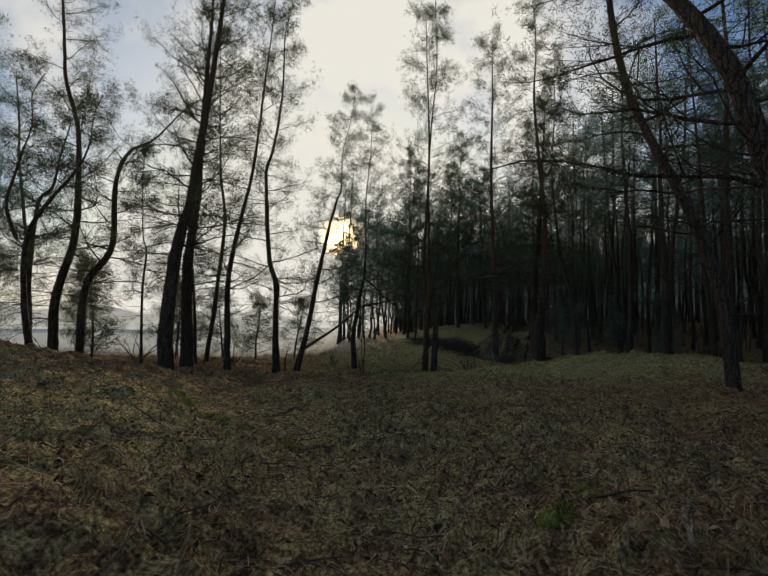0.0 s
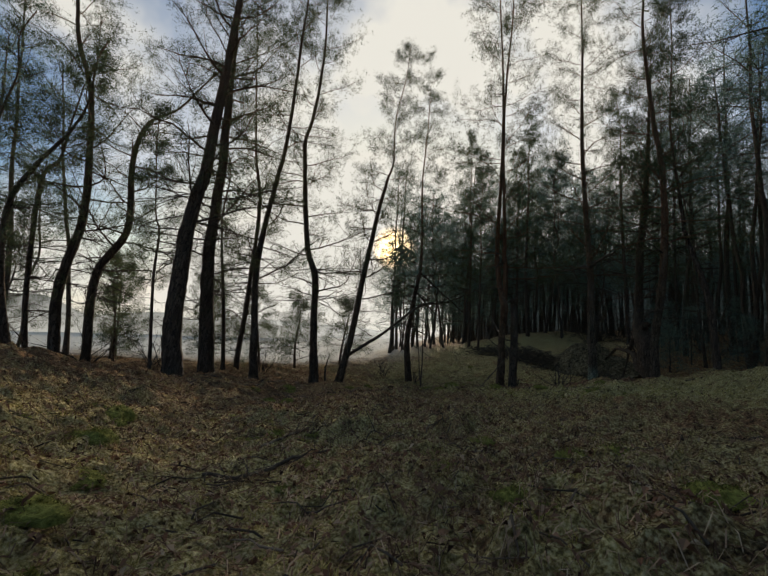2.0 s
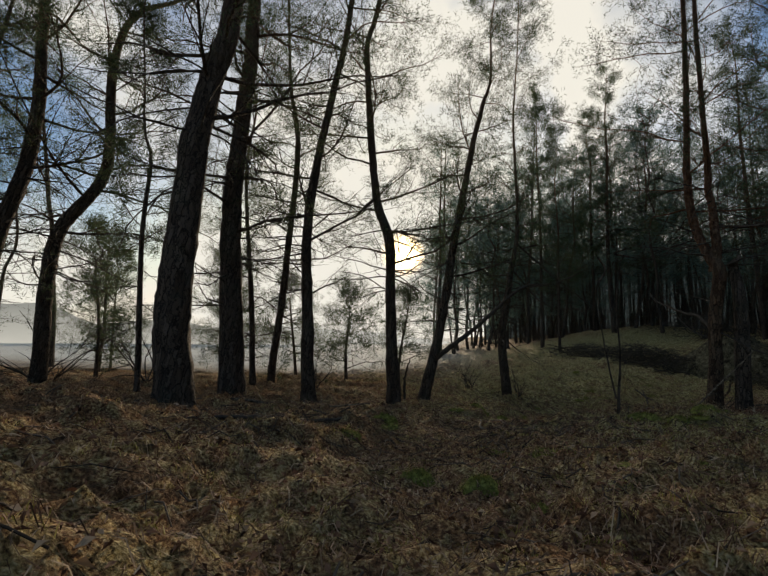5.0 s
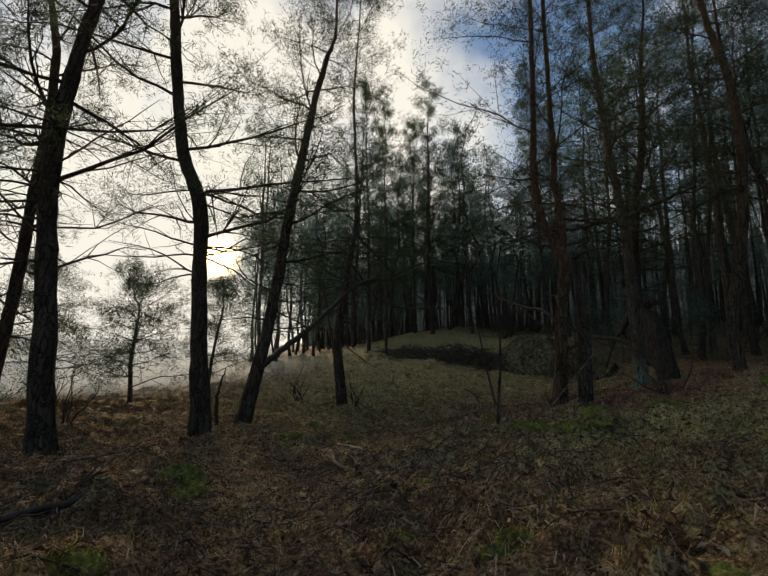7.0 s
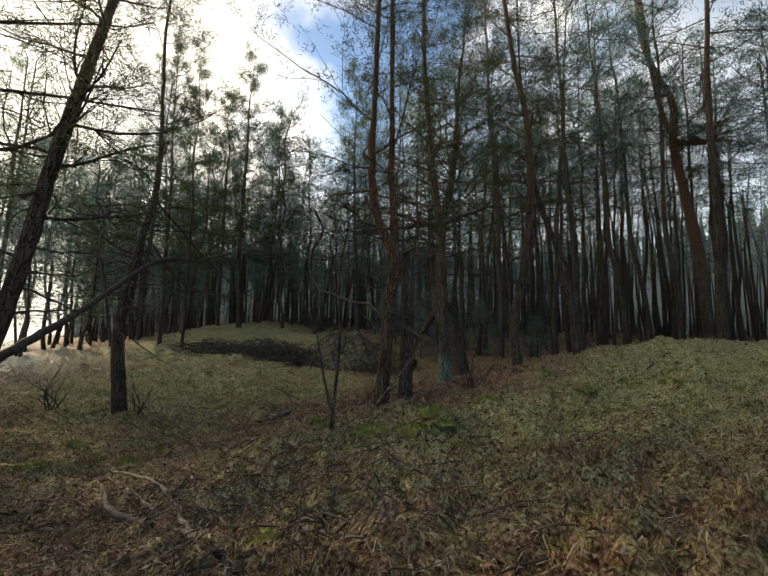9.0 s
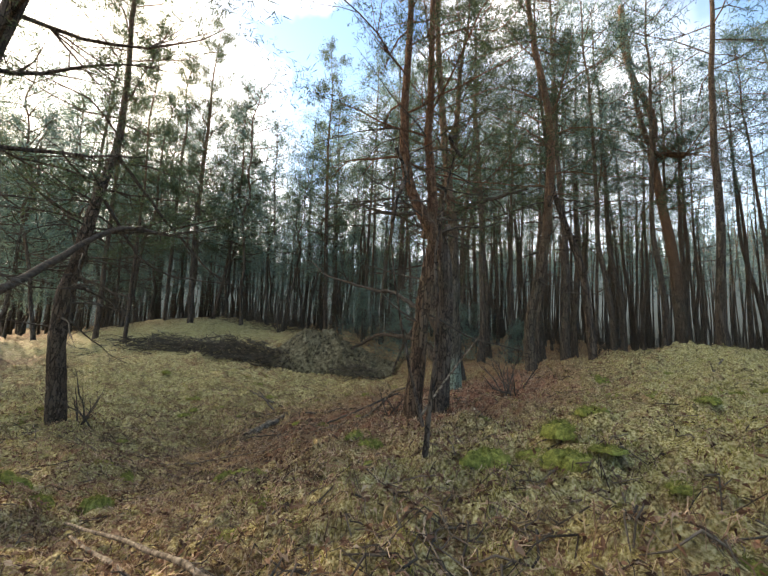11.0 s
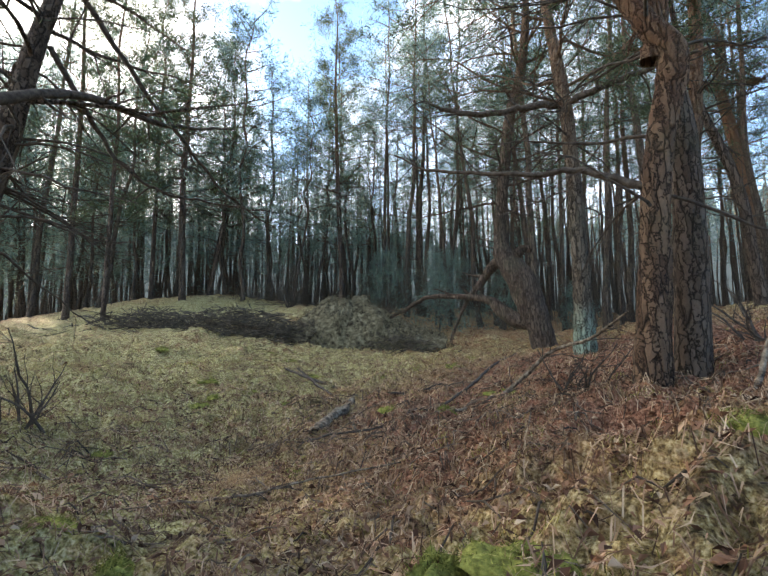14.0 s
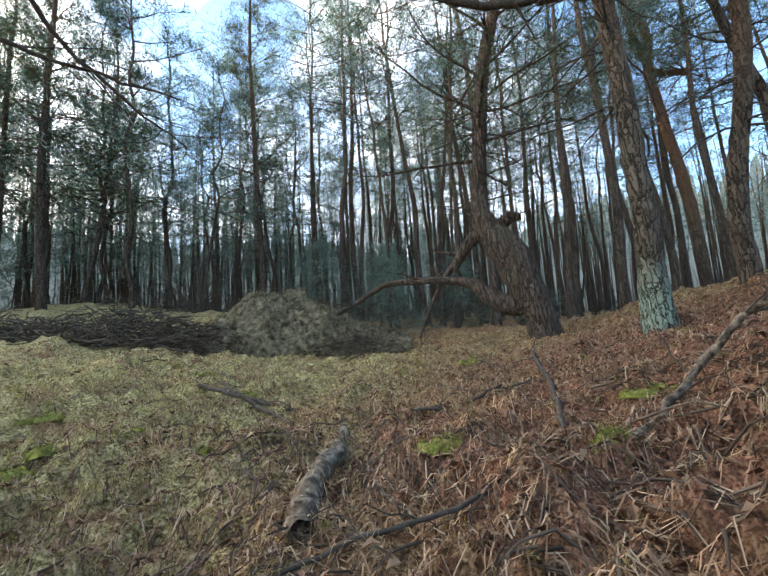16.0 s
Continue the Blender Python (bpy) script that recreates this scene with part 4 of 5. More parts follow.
fallen("fallen_branch", [(-4.46, 21.3, 0.1, 0.02), (-4.5, 20.2, 0.06, 0.03), (-4.35, 19.4, 0.02, 0.03)], 61, "dead branch with broken twigs", "branch", DEAD, 8, 8, 0.6)
fallen("fallen_branch", [(2.26, 31.02, 0.02, 0.025), (2.3, 30.2, 0.04, 0.03), (2.55, 29.36, 0.0, 0.02)], 62, "crooked dark stick on the moss", "branch", DEAD, 8, 4, 0.4)
fallen("fallen_branch", [(2.0, 29.1, 0.02, 0.02), (2.25, 29.9, 0.04, 0.028), (2.43, 30.78, 0.08, 0.018)], 65, "dark stick lying on the moss", "branch", DEAD, 8, 5, 0.4)

fallen("fallen_branch", [(-0.4, 27.6, 0.02, 0.012), (0.1, 27.0, 0.05, 0.014), (0.55, 26.6, 0.04, 0.013), (1.1, 26.35, 0.08, 0.008)], 66, "thin dry stick lying over the litter", "branch", DEAD, 7, 5, 0.4)
fallen("fallen_branch", [(1.5, 28.2, 0.02, 0.014), (2.1, 27.8, 0.06, 0.018), (2.6, 27.2, 0.07, 0.014), (3.0, 26.7, 0.12, 0.008)], 67, "crooked bare twig on bracken litter", "branch", DEAD, 7, 6, 0.45)
fallen("fallen_branch", [(-2.2, 26.6, 0.02, 0.010), (-1.6, 26.4, 0.05, 0.012), (-1.1, 25.9, 0.06, 0.010), (-0.7, 25.2, 0.1, 0.006)], 68, "forked dry twig lying on the moss", "branch", PALE_WOOD, 7, 6, 0.4)
fallen("fallen_branch", [(1.56, 26.25, 0.03, 0.02), (2.79, 26.48, 0.03, 0.028), (4.96, 27.03, 0.03, 0.024), (6.65, 27.29, 0.03, 0.014)], 70, "crooked dead branch lying over red bracken", "branch", DEAD, 8, 7, 0.45)
fallen("fallen_branch", [(-7.66, 18.98, 0.03, 0.012), (-7.37, 19.12, 0.03, 0.016), (-7.05, 19.36, 0.03, 0.01)], 72, "straight dry stick among fallen twigs", "branch", PALE_WOOD, 8, 7, 0.45)
fallen("fallen_branch", [(-7.54, 18.53, 0.03, 0.014), (-7.17, 18.49, 0.03, 0.018), (-6.77, 18.45, 0.03, 0.012)], 73, "grey dry stick beside a second one", "branch", DEAD, 8, 7, 0.45)
fallen("fallen_branch", [(-4.14, 23.3, 0.03, 0.014), (-4.05, 20.79, 0.03, 0.02), (-4.13, 19.39, 0.03, 0.02), (-4.24, 18.58, 0.03, 0.012)], 74, "curved bleached stick on brown litter", "branch", PALE_WOOD, 8, 7, 0.45)
fallen("fallen_branch", [(-10.32, 18.82, 0.03, 0.02), (-9.17, 19.07, 0.03, 0.026), (-8.26, 20.29, 0.03, 0.024), (-7.01, 21.16, 0.03, 0.012)], 75, "long forked branch lying before the pines", "branch", PALE_WOOD, 8, 7, 0.45)
fallen("fallen_branch", [(1.94, 27.63, 0.03, 0.012), (2.23, 27.3, 0.03, 0.018), (2.65, 26.93, 0.03, 0.01)], 76, "dark crooked stick over dry stalks", "branch", DEAD, 8, 7, 0.45)
fallen("fallen_branch", [(1.19, 27.65, 0.03, 0.01), (0.77, 27.28, 0.03, 0.016), (0.6, 26.96, 0.03, 0.01)], 77, "bent dry stalk on the litter", "branch", PALE_WOOD, 8, 7, 0.45)
fallen("fallen_branch", [(-0.09, 27.96, 0.03, 0.01), (0.18, 27.97, 0.03, 0.012), (0.66, 28.11, 0.03, 0.008)], 78, "thin brown twig lying on bracken", "branch", DEAD, 8, 7, 0.45)
fallen("dead_pole", [(0.41, 22.71, -1.97, 0.022), (0.84, 22.54, -1.4, 0.02), (1.23, 22.33, -0.86, 0.016), (1.55, 22.12, -0.39, 0.01)], 71, "thin dead pole leaning into the forked pine", "branch", PALE_WOOD, 8, 8, 0.5, rest=False)



def loose_twigs():
    """Countless small twigs strewn over the floor."""
    rng = np.random.default_rng(71)
    me = Mesh()
    spots = []
    for _ in range(2600):
        k = rng.integers(0, len(TRAIL) - 1)
        a, b = np.array(TRAIL[k]), np.array(TRAIL[k + 1])
        spots.append(a + (b - a) * rng.uniform() + rng.normal(0, 3.2, 2) + np.array([1.0, 1.5]))
    for cx, cy, s, n in ((-4.0, 18.9, 0.9, 330), (-8.0, 17.2, 1.0, 260), (-3.3, 19.6, 0.8, 160), (1.6, 24.6, 1.0, 220), (2.6, 23.6, 1.0, 160), (-2.6, 28.8, 0.9, 140), (0.6, 26.6, 1.0, 200), (1.6, 28.2, 1.1, 160), (-1.0, 26.2, 1.2, 160)):
        spots += [np.array([cx, cy]) + rng.normal(0, s, 2) for _ in range(n)]
    for x, y in spots:
        ln, a = rng.uniform(0.1, 0.75) * rng.uniform(0.4, 1), rng.uniform(0, 6.283)
        d = np.array([math.cos(a), math.sin(a)])
        pts = np.array([[x, y] + d * ln * s + rng.normal(0, 0.06 * ln, 2) for s in (0, 0.33, 0.66, 1)])
        z = ground_z(pts[:, 0], pts[:, 1]) + 0.012 + np.abs(rng.normal(0, 0.022)) * np.array([0.3, 1, 1.2, 0.4]) + rng.uniform(0, 0.12) * (rng.uniform() < 0.15) * np.array([0, 0.3, 0.6, 1])
        r = rng.uniform(0.003, 0.009)
        tube(me, np.column_stack([pts, z]), [r, r, r * 0.8, r * 0.4], 4)
    tagged(new("loose_twigs", me.build("loose_twigs", TWIG)), "small grey-brown twigs strewn over the forest floor", "twigs", kind="stuff")


TWIG = plain_noise("loose_twig_wood", [(0.3, (0.06, 0.045, 0.034)), (0.7, (0.24, 0.19, 0.145))], 2.0, 0.9, None, 0.2, 0.01, 0.75)
loose_twigs()


def scatter(rng, count, spread, ahead):
    k = rng.integers(0, len(TRAIL) - 1, count)
    a, b = np.array(TRAIL)[k], np.array(TRAIL)[k + 1]
    return a + (b - a) * rng.uniform(0, 1, (count, 1)) + rng.normal(0, spread, (count, 2)) + np.array(ahead)


def leaf_litter():
    """Dead leaves and bracken shreds, each a small bent blade."""
    rng = np.random.default_rng(81)
    me = Mesh()
    p = np.concatenate([scatter(rng, 46000, 2.6, (0.8, 1.2)), scatter(rng, 24000, 5.0, (1.5, 2.5)),
                        np.array([2.2, 24.6]) + rng.normal(0, 1, (6000, 2)) * np.array([2.6, 2.2])])
    n = len(p)
    z = ground_z(p[:, 0], p[:, 1]) + rng.uniform(0.004, 0.035, n)
    a, tilt = rng.uniform(0, 6.283, n), rng.normal(0, 0.45, n)
    ln = rng.uniform(0.03, 0.085, n) * rng.choice([1, 1, 1, 1.2], n)
    w = ln * rng.uniform(0.2, 0.6, n)
    d = np.column_stack([np.cos(a) * np.cos(tilt), np.sin(a) * np.cos(tilt), np.sin(tilt)])
    s = np.column_stack([-np.sin(a), np.cos(a), rng.normal(0, 0.35, n)])
    c = np.column_stack([p, z])
    up = np.array([0, 0, 1.0])
    curl = (rng.uniform(0, 0.35, n) * ln)[:, None] * up
    v = np.stack([c - d * ln[:, None] / 2, c + s * w[:, None] / 2 + curl, c + d * ln[:, None] / 2, c - s * w[:, None] / 2 + curl], 1).reshape(-1, 3)
    i = np.arange(n) * 4
    me.add(v, np.concatenate([np.stack([i, i + 1, i + 2], 1), np.stack([i, i + 2, i + 3], 1)]))
    tagged(new("leaf_litter", me.build("leaf_litter", LITTER, False)), "dry brown leaves and bracken shreds on the floor", "leaves", kind="stuff")


leaf_litter()


def straw_litter():
    """Fallen straw, needles and bracken stalks, lying criss-cross."""
    rng = np.random.default_rng(83)
    me = Mesh()
    p = np.concatenate([scatter(rng, 48000, 2.4, (0.8, 1.2)), scatter(rng, 18000, 4.5, (1.5, 2.5)),
                        np.array([2.2, 25.2]) + rng.normal(0, 1, (18000, 2)) * np.array([2.6, 2.4]),
                        np.array([1.2, 29.5]) + rng.normal(0, 1, (14000, 2)) * np.array([3.4, 2.4])])
    n = len(p)
    a, ln, w = rng.uniform(0, 6.283, n), rng.uniform(0.05, 0.2, n), rng.uniform(0.003, 0.008, n)
    bend = rng.normal(0, 0.5, n)
    verts = []
    lift = rng.uniform(0.0, 0.07, n)
    for s, k in ((-0.5, 0.2), (0.0, 1.0), (0.5, 0.35)):
        ang = a + bend * s
        q = p + np.column_stack([np.cos(ang), np.sin(ang)]) * (ln * s)[:, None]
        z = ground_z(q[:, 0], q[:, 1]) + 0.006 + lift * k + rng.normal(0, 0.008, n)
        side = np.column_stack([-np.sin(ang), np.cos(ang)]) * (w / 2)[:, None]
        verts += [np.column_stack([q - side, z]), np.column_stack([q + side, z + rng.normal(0, 0.003, n)])]
    v = np.stack(verts, 1).reshape(-1, 3)
    i = np.arange(n) * 6
    me.add(v, np.concatenate([np.stack([i, i + 1, i + 3, i + 2], 1), np.stack([i + 2, i + 3, i + 5, i + 4], 1)]))
    tagged(new("straw_litter", me.build("straw_litter", STRAW_BROWN, False)), "brown straw and bracken stalks lying criss-cross", "straw", kind="stuff")


STRAW_BROWN = leaf_material("brown_straw", [(0.0, (0.040, 0.020, 0.012)), (0.4, (0.195, 0.118, 0.076)), (0.75, (0.42, 0.29, 0.20)), (1.0, (0.60, 0.48, 0.34))], 0.15)
straw_litter()


def blades(name, material_, spots, rng, tall, label, wide=0.006, lean=0.6):
    me = Mesh()
    p = np.asarray(spots)
    n = len(p)
    z = ground_z(p[:, 0], p[:, 1]) - 0.01
    a = rng.uniform(0, 6.283, n)
    h = tall * rng.uniform(0.4, 1.3, n)
    bend = rng.normal(0, lean, (n, 2)) * h[:, None]
    c = np.column_stack([p, z])
    s = np.column_stack([np.cos(a), np.sin(a), np.zeros(n)]) * wide / 2
    m = c + np.column_stack([bend * 0.35, h * 0.6])
    t = c + np.column_stack([bend, h * 0.85])
    v = np.stack([c - s, c + s, m + s * 0.8, m - s * 0.8, t], 1).reshape(-1, 3)
    i = np.arange(n) * 5
    me.add(v, np.stack([i, i + 1, i + 2, i + 3], 1))
    me.add(np.zeros((0, 3)), np.zeros((0, 3), int))
    me.f.append(np.stack([i + 3, i + 2, i + 4], 1))
    tagged(new(name, me.build(name, material_, False)), label, "grass", kind="stuff")


def build_grass():
    rng = np.random.default_rng(91)
    tufts = np.concatenate([scatter(rng, 2600, 3.2, (0.8, 1.5)), np.array([2.0, 30.5]) + rng.normal(0, 1, (1500, 2)) * np.array([5, 3]), np.array([1.0, 18.0]) + rng.normal(0, 1, (1500, 2)) * np.array([3, 2]),
                            np.array([8.0, 18.5]) + rng.normal(0, 1, (900, 2)) * np.array([4.5, 3]), np.array([-2.0, 9.0]) + rng.normal(0, 1, (700, 2)) * np.array([4.5, 3])])
    green = np.repeat(tufts, 24, 0) + rng.normal(0, 0.06, (len(tufts) * 24, 2))
    blades("moss_and_grass", GRASS, green, rng, 0.055, "low olive moss and winter grass in tufts", 0.006, 0.7)
    dry = scatter(rng, 1300, 3.0, (0.8, 1.5))
    dry = np.repeat(dry, 16, 0) + rng.normal(0, 0.06, (len(dry) * 16, 2))
    tussock = np.concatenate([scatter(rng, 150, 2.4, (0.8, 1.4)), np.array([1.5, 30.0]) + rng.normal(0, 1, (260, 2)) * np.array([3.6, 2.4])])
    dry = np.concatenate([dry, np.repeat(tussock, 90, 0) + rng.normal(0, 0.09, (len(tussock) * 90, 2))])
    blades("dry_grass", STRAW, dry, rng, 0.12, "bleached dry grass stalks lying over the moss", 0.004, 1.1)


build_grass()


def moss_cushion(x, y, w, h, seed):
    """A rounded cushion of bright moss with short fronds."""
    rng = np.random.default_rng(seed)
    n, m = 22, 9
    me = Mesh()
    ang = np.linspace(0, 2 * np.pi, n, endpoint=False)
    rows = []
    wob = 1 + 0.2 * np.sin(2 * ang + rng.uniform(0, 6)) + 0.16 * np.sin(3 * ang + rng.uniform(0, 6)) + 0.1 * np.sin(7 * ang + rng.uniform(0, 6))
    for k in range(m):
        f = k / (m - 1)
        r = w * wob * math.cos(f * 1.5) ** 0.8
        rows.append(np.column_stack([r * np.cos(ang), r * np.sin(ang) * 0.75, h * math.sin(f * 1.5) * (1 + 0.1 * np.sin(4 * ang + 5 * f)) - 0.05 + rng.normal(0, 0.016, n)]))
    v = np.concatenate(rows)
    b, nx = np.arange(n), (np.arange(n) + 1) % n
    me.add(v, np.concatenate([np.stack([k * n + b, k * n + nx, (k + 1) * n + nx, (k + 1) * n + b], 1) for k in range(m - 1)]))
    ob = new("moss_cushion")
    ob.location = (x, y, gz(x, y))
    ob.rotation_euler = (0, 0, rng.uniform(0, 6.28))
    tagged(ob, "bright green cushion of moss on the floor", "moss", group="moss cushions")
    part("cushion", me, MOSS, ob)
    fr = Mesh()
    k = rng.integers(0, len(v), 900)
    needles(fr, v[k], v[k] / (np.linalg.norm(v[k], axis=1)[:, None] + 1e-6), rng, 1, 0.03, 0.006)
    part("fronds", fr, MOSS_FROND, ob, "", False)
    return ob


MOSS_FROND = leaf_material("moss_fronds", [(0.0, (0.05, 0.055, 0.013)), (0.6, (0.17, 0.185, 0.038)), (1.0, (0.35, 0.36, 0.10))], 0.3)
for i, (mx, my, mw, mh) in enumerate(((-2.25, 6.3, 0.13, 0.09), (-1.4, 5.41, 0.22, 0.1), (0.94, 2.72, 0.16, 0.07), (1.98, 6.59, 0.24, 0.06), (-4.48, 24.78, 0.3, 0.16),
                                      (-4.24, 24.01, 0.22, 0.13), (-3.8, 23.7, 0.2, 0.12), (-5.3, 15.6, 0.2, 0.1), (-4.7, 15.3, 0.22, 0.09), (1.17, 25.93, 0.16, 0.09), (-1.39, 20.33, 0.3, 0.1),
                                      (-3.9, 16.61, 0.24, 0.09), (-1.1, 19.6, 0.35, 0.12), (-2.24, 23.78, 0.24, 0.14), (-0.6, 19.9, 0.3, 0.1), (-3.0, 25.3, 0.14, 0.1), (-4.6, 9.2, 0.3, 0.1),
                                      (-3.0, 10.6, 0.2, 0.08), (-5.6, 10.7, 0.4, 0.14), (-6.4, 19.7, 0.3, 0.12))):
    moss_cushion(mx, my, mw * 0.85, mh * 1.4, 400 + i)


def more_moss():
    """Low cushions of moss all along the trail."""
    rng = np.random.default_rng(431)
    kinds = [moss_cushion(3.4, 20.4, 0.2, 0.07, 461), moss_cushion(2.2, 18.2, 0.26, 0.08, 462), moss_cushion(-0.8, 9.4, 0.18, 0.07, 463), moss_cushion(-4.2, 29.0, 0.24, 0.08, 464)]
    spots = np.concatenate([scatter(rng, 120, 2.3, (0.8, 1.3)), np.array([3.0, 19.0]) + rng.normal(0, 1.8, (40, 2)), np.array([-2.5, 9.5]) + rng.normal(0, 2.2, (40, 2)), np.array([1.5, 30.0]) + rng.normal(0, 2.6, (40, 2))])
    for x, y in spots:
        if float(trail_distance(np.array([x]), np.array([y]))[0]) < 0.7:
            continue
        s = rng.uniform(0.45, 1.3)
        m = pose(x, y, gz(x, y) - 0.02 * s, 0, 0, rng.uniform(0, 360)) @ Matrix.Diagonal((s, s, s * rng.uniform(0.5, 1.1), 1))
        copy_thing(kinds[int(rng.integers(0, 4))], m).matrix_basis = m


more_moss()


def mound():
    """A long heap of cut turf, steep on one flank and trailing off on the other."""
    rng = np.random.default_rng(111)
    n, m = 110, 40
    me = Mesh()
    u, w = np.meshgrid(np.linspace(-1, 1, n), np.linspace(-1, 1, m))
    ridge_line = np.where(u < -0.15, smooth(-1.0, -0.15, u) ** 0.8, 1 - 0.75 * smooth(-0.1, 1.0, u))
    z = 2.05 * ridge_line * np.clip(1 - w ** 2, 0, 1) ** 0.75
    gully = np.sin(9 * u + 3.2 * w + 1.3 * np.sin(4 * u)) + 0.7 * np.sin(17 * u - 5 * w) + 0.5 * np.sin(26 * u + 8 * w)
    z = z + 0.075 * gully * np.clip(z, 0, 1) + rng.normal(0, 0.05, z.shape) - 0.4
    v = np.column_stack([(3.6 * u + 0.08 * gully).ravel(), (2.0 * w).ravel(), z.ravel()])
    i = np.arange(n - 1)[None, :] + n * np.arange(m - 1)[:, None]
    me.add(v, np.stack([i, i + 1, i + 1 + n, i + n], -1).reshape(-1, 4))
    ob = new("turf_mound")
    ob.location, ob.rotation_euler = (8.5, 35.0, -1.62), (0, 0, radians(-52))
    tagged(ob, "long mound of turf and dry straw under the pines", "mound")
    part("turf_body", me, TURF, ob)
    st = Mesh()
    k = rng.integers(0, len(v), 15000)
    needles(st, v[k] + rng.normal(0, 0.06, (15000, 3)) * np.array([1, 1, 0.3]), np.tile([0.2, -0.5, -0.6], (15000, 1)), rng, 1, 0.13, 0.012)
    part("straw", st, STRAW_GREY, ob, "grey straw", False)


TURF = plain_noise("turf", [(0.36, (0.022, 0.018, 0.011)), (0.5, (0.095, 0.084, 0.05)), (0.68, (0.21, 0.19, 0.125))], 5.5, 1.0, None, 1.0, 0.06)
STRAW_GREY = leaf_material("grey_straw", [(0.0, (0.06, 0.052, 0.034)), (0.5, (0.13, 0.115, 0.07)), (1.0, (0.27, 0.24, 0.165))], 0.2)
mound()


def brush_heap(x, y, rx, ry, h, turn, seed, count):
    """A heap of cut brushwood."""
    rng = np.random.default_rng(seed)
    me = Mesh()
    for _ in range(count):
        u = rng.normal(0, 0.5, 2)
        e = math.exp(-(u[0] ** 2 + u[1] ** 2))
        a = rng.normal(radians(turn), 1.0)
        c = np.array([x + math.cos(radians(turn)) * u[0] * rx - math.sin(radians(turn)) * u[1] * ry, y + math.sin(radians(turn)) * u[0] * rx + math.cos(radians(turn)) * u[1] * ry])
        z = gz(*c) + rng.uniform(0, 1) * h * e
        ln = rng.uniform(0.3, 1.0)
        d = np.array([math.cos(a), math.sin(a), rng.normal(0, 0.32)])
        line = np.array([np.append(c, z) + d * ln * s + rng.normal(0, 0.05, 3) for s in (-0.5, -0.15, 0.2, 0.5)])
        line[:, 2] = np.maximum(line[:, 2], gz(*c) + 0.01)
        r = rng.uniform(0.005, 0.02)
        tube(me, line, [r, r, r * 0.8, r * 0.4], 4)
    tagged(new("brush_heap", me.build("brush_heap", BRUSH)), "dark heap of cut brushwood on the clearing", "brushwood", kind="stuff")


BRUSH = plain_noise("brushwood", [(0.3, (0.04, 0.033, 0.026)), (0.7, (0.20, 0.17, 0.13))], 6.0, 0.95, None, 0.2, 0.01, 0.6)
brush_heap(4.9, 37.2, 3.0, 1.3, 1.0, -48, 121, 900)
brush_heap(6.4, 35.6, 2.6, 0.7, 0.6, -46, 122, 520)
brush_heap(2.6, 39.6, 2.4, 1.2, 0.7, -40, 125, 380)
brush_heap(11.0, 44.5, 3.5, 2.0, 1.0, -30, 123, 350)
brush_heap(8.2, 32.6, 1.8, 0.9, 0.5, 100, 124, 240)


def bare_bush(x, y, height, stems, seed, label, spread=0.5):
    """A leafless shrub: many thin stems from one foot."""
    rng = np.random.default_rng(seed)
    ob = new("bare_shrub")
    ob.location = (x, y, gz(x, y) - 0.05)
    tagged(ob, label, "shrub", group="bare shrubs")
    for _ in range(stems):
        me, tips = Mesh(), []
        a = rng.uniform(0, 6.283)
        d = np.array([math.cos(a) * spread, math.sin(a) * spread, 1.0])
        grow_branch(rng, rng.normal(0, 0.12, 3) * np.array([1, 1, 0]), d / np.linalg.norm(d), height * rng.uniform(0.6, 1.1), 0.016 + 0.004 * height, 0.03, 0, me, tips, 4, 7)
        part("stem", me, DEAD, ob)


rng_bush = np.random.default_rng(131)
bare_bush(10.2, 41.5, 3.6, 9, 141, "tall bare shrub with dark thin stems", 0.55)
bare_bush(11.6, 43.0, 3.0, 8, 142, "tall bare shrub with dark thin stems", 0.6)
bare_bush(-4.6, 30.2, 1.4, 6, 143, "low bare shrub beside a pine", 0.4)
bare_bush(-2.6, 29.6, 1.3, 5, 144, "low bare shrub beside a pine", 0.4)
bare_bush(-13.5, 22.0, 2.4, 8, 145, "leafless shrub at the field edge", 0.7)
bare_bush(-16.0, 21.0, 2.6, 8, 146, "leafless shrub at the field edge", 0.8)
bare_bush(-9.8, 24.8, 1.6, 6, 147, "leafless shrub at the field edge", 0.6)
bare_bush(1.9, 24.4, 0.9, 7, 148, "thorny bare shrub at the foot of a pine", 0.9)
bare_bush(3.6, 22.6, 1.3, 8, 149, "thorny bare shrub under the pines", 0.9)
for _ in range(26):
    bx, by = rng_bush.uniform(13, 34), rng_bush.uniform(26, 44)
    bare_bush(bx, by, rng_bush.uniform(1.2, 2.6), 6, int(rng_bush.integers(1000, 9000)), "grey leafless undergrowth in the wood", 0.7)


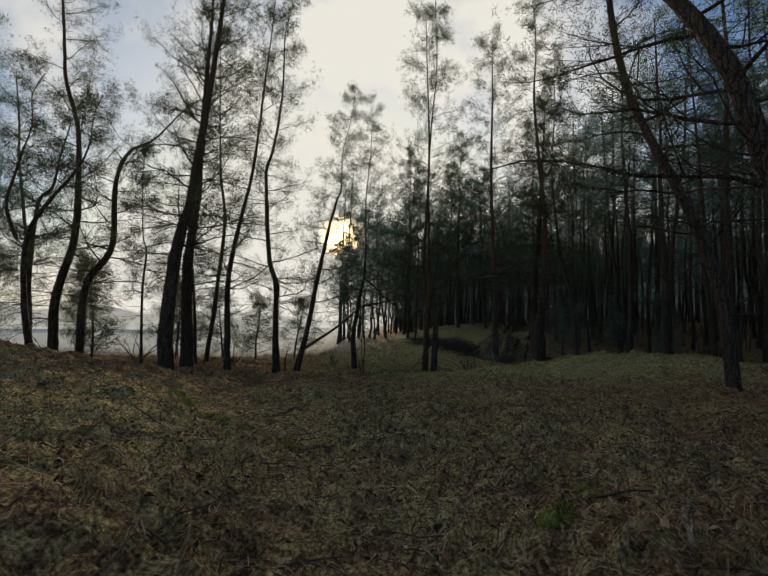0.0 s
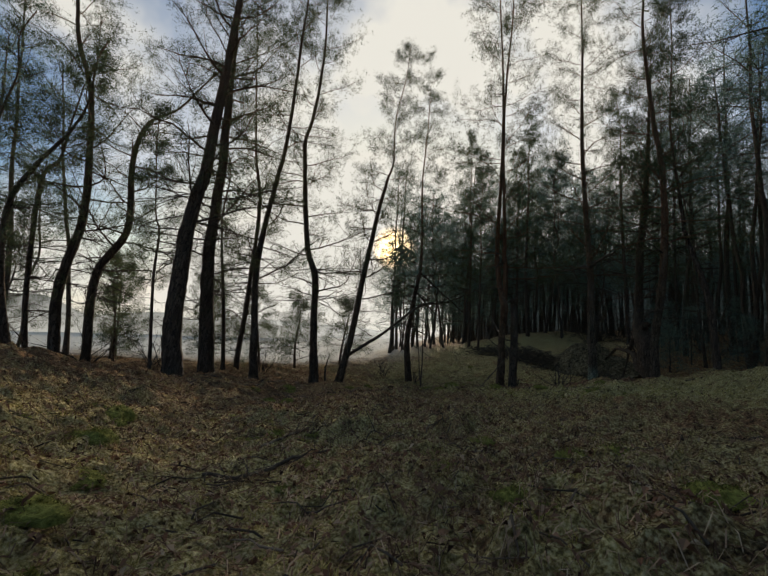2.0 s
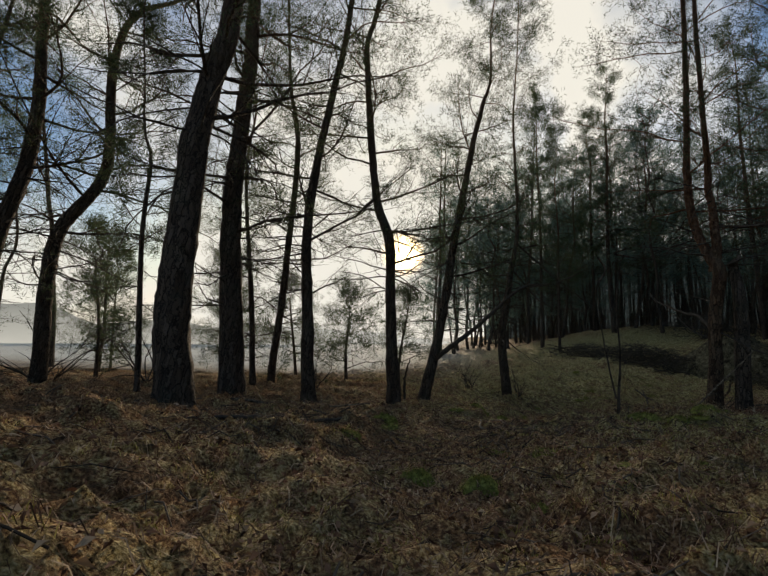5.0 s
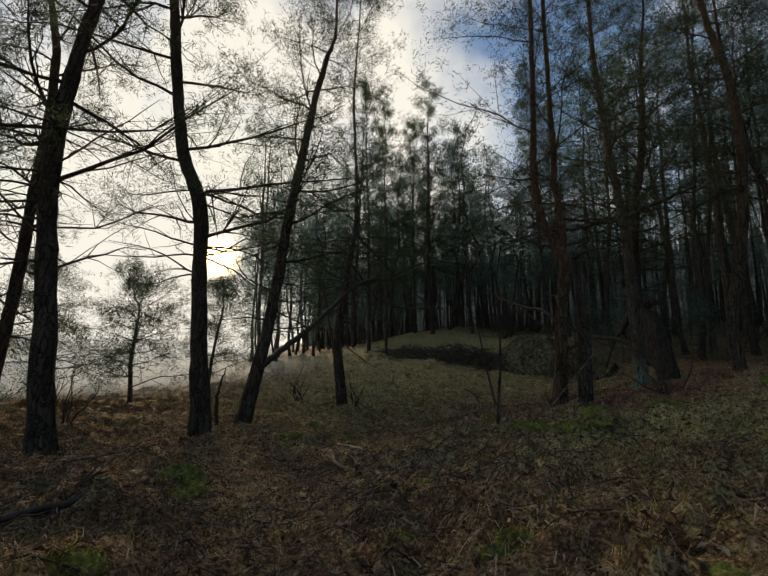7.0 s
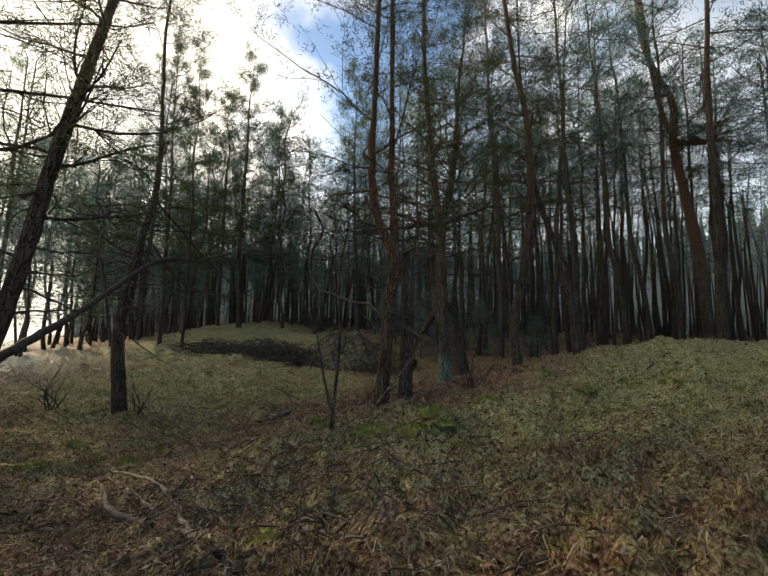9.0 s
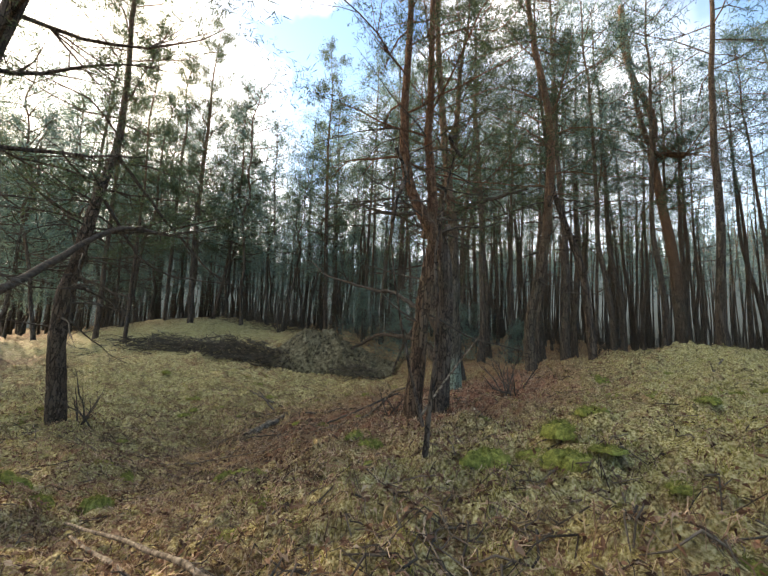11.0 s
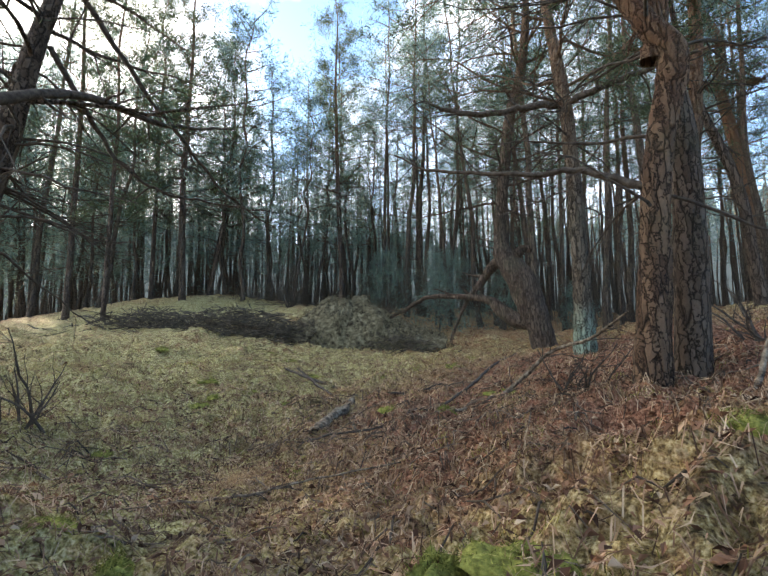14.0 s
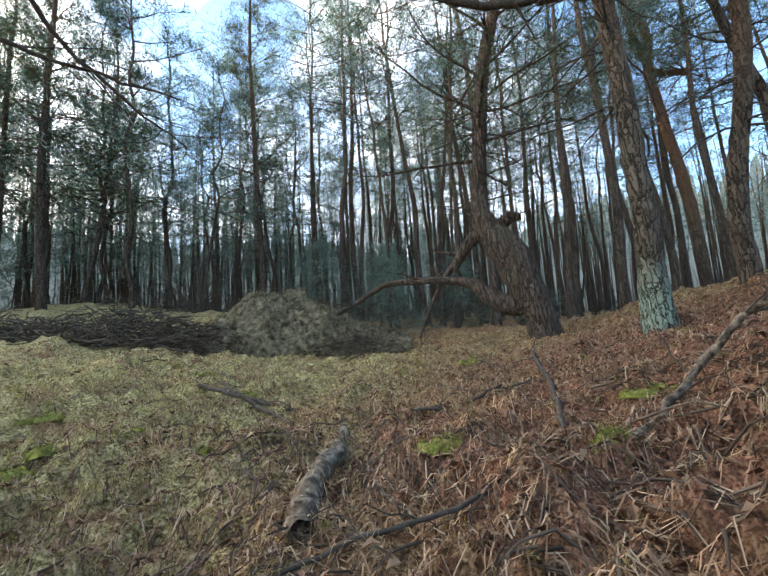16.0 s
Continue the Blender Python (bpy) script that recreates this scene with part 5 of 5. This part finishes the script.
def young_spruce(x, y, height, seed):
    """A small evergreen with branches to the ground."""
    rng = np.random.default_rng(seed)
    ob = new("young_conifer")
    ob.location = (x, y, gz(x, y) - 0.05)
    tagged(ob, "young conifer with haze-tinted needles, leafy to the ground", "tree", group="young conifers")
    me, wood, tips = Mesh(), Mesh(), []
    line = np.column_stack([np.cumsum(rng.normal(0, 0.02, (10, 2)), 0), np.linspace(0, height, 10)])
    tube(me, line, np.linspace(0.05, 0.008, 10), 7)
    part("trunk", me, BARK_FAR, ob)
    for i in range(34):
        f = (i + rng.uniform()) / 34
        a = i * 2.4
        d = np.array([math.cos(a), math.sin(a), 0.25])
        grow_branch(rng, line[int(f * 9)], d, height * 0.5 * (1.1 - f), 0.014, 0.0, 2, wood, tips, 3, 4)
    tagged(part("limbwork", wood, BARK_FAR, ob), kind="stuff")
    nd = Mesh()
    needles(nd, [t[0] for t in tips], [t[1] for t in tips], rng, 3, 0.2, 0.016)
    part("crown", nd, NEEDLES_HAZED, ob, "", False)


for i, (sx, sy, sh) in enumerate(((12.5, 33.5, 3.2), (14.5, 35.0, 4.2), (16.0, 32.0, 3.5), (18.0, 36.5, 4.5), (13.5, 37.5, 3.6), (20.5, 33.5, 3.8), (17.5, 29.0, 2.6), (22.5, 38.0, 4.5), (15.5, 40.0, 4.0))):
    young_spruce(sx, sy, sh, 500 + i)


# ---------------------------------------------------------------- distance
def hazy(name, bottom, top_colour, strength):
    """Far mist and woods: a plain glow as painted haze, paler towards the ground."""
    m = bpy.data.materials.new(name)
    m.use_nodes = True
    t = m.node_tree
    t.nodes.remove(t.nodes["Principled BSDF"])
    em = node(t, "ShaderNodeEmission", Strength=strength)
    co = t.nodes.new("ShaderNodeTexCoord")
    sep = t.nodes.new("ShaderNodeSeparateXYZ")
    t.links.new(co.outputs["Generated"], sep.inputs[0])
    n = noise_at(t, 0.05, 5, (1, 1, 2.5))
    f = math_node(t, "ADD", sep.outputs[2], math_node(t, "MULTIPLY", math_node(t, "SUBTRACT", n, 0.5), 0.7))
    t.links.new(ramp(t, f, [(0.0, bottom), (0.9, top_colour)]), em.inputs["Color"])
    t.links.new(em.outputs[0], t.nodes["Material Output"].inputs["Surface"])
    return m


def ridge(name, distance, yaw0, yaw1, low, high, seed, mat, label, jag=0.0):
    """A far skyline round the field."""
    rng = np.random.default_rng(seed)
    n = 700 if jag else 160
    a = np.radians(np.linspace(yaw0, yaw1, n))
    h = np.zeros(n)
    for k in range(1, 16):
        h += np.sin(np.linspace(0, 6.283 * k * 0.7, n) + rng.uniform(0, 6.28)) / k
    h = low + (high - low) * (h - h.min()) / (h.max() - h.min()) + jag * rng.standard_normal(n)
    edge = np.minimum(1, np.minimum(np.arange(n), np.arange(n)[::-1]) / (60 if n < 300 else 14))
    h *= edge
    x, y = -6 - np.sin(a) * distance, 14 + np.cos(a) * distance
    me = Mesh()
    v = np.concatenate([np.column_stack([x, y, np.full(n, -3.2)]), np.column_stack([x, y, h - 3.0]),
                        np.column_stack([x - 6 * np.sin(a), y + 6 * np.cos(a), h - 3.0]), np.column_stack([x - 6 * np.sin(a), y + 6 * np.cos(a), np.full(n, -3.2)])])
    i = np.arange(n - 1)
    me.add(v, np.concatenate([np.stack([j * n + i, j * n + i + 1, (j + 1) * n + i + 1, (j + 1) * n + i], 1) for j in range(3)]))
    tagged(new(name, me.build(name, mat)), label, "backdrop", kind="structure")


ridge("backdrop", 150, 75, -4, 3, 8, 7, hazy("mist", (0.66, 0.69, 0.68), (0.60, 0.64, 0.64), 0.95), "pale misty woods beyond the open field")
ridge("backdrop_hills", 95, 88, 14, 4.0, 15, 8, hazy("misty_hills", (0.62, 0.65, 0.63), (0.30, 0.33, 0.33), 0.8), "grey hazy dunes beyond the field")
# The deep wood's dimness is put into its glow, darker towards the ground.
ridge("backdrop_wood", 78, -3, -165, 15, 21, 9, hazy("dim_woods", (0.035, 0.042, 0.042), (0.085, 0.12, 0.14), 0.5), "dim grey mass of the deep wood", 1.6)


def deep_wood():
    """The far wood: a crowd of thin stems and high crowns, too many to count."""
    rng = np.random.default_rng(777)
    stems, leaves, at, way = Mesh(), Mesh(), [], []
    for _ in range(760):
        a = radians(rng.uniform(-128, -4))
        d = rng.uniform(44, 76)
        x, y = -5 - math.sin(a) * d, 15 + math.cos(a) * d
        if float(trail_distance(np.array([x]), np.array([y]))[0]) < 22:
            continue
        z, h, r = gz(x, y), rng.uniform(11, 18), rng.uniform(0.07, 0.15)
        lean = rng.normal(0, 0.5, 2)
        mid = rng.normal(0, 0.25, 2)
        line = np.array([[x, y, z - 0.2], [x + mid[0], y + mid[1], z + h * 0.4], [x + lean[0], y + lean[1], z + h]])
        tube(stems, spline(line, 6), np.linspace(r, r * 0.3, 6), 5)
        low = rng.choice([0.1, 0.25, 0.4]) if a > radians(-62) else 0.5
        for _ in range(64 if low < 0.5 else 40):
            f = rng.uniform(low, 1.0)
            c = line[0] * (1 - f) + line[2] * f
            at.append(c + rng.normal(0, 1, 3) * np.array([1.3, 1.3, 0.5]) * (1.3 - f * 0.7))
            way.append(rng.normal(0, 1, 3))
    for _ in range(700):
        a, d = radians(rng.uniform(-125, -8)), rng.uniform(34, 70)
        x, y = -5 - math.sin(a) * d, 15 + math.cos(a) * d
        if float(trail_distance(np.array([x]), np.array([y]))[0]) < 15:
            continue
        z = gz(x, y)
        for _ in range(4):
            t = np.array([x, y, z]) + np.append(rng.normal(0, 0.5, 2), 0)
            e = t + np.append(rng.normal(0, 0.5, 2), rng.uniform(1.0, 3.5))
            tube(stems, np.array([t, (t + e) / 2 + rng.normal(0, 0.15, 3), e]), [0.025, 0.018, 0.006], 3)
    needles(leaves, at, way, rng, 6, 0.40, 0.06)
    tagged(new("deep_wood_stems", stems.build("deep_wood_stems", BARK_FAR)), "crowd of thin grey stems deep in the wood", "trees", kind="stuff")
    tagged(new("deep_wood_crowns", leaves.build("deep_wood_crowns", NEEDLES_HAZED, False)), "crowns deep in the wood, blue-green with painted haze", "trees", kind="stuff")


deep_wood()
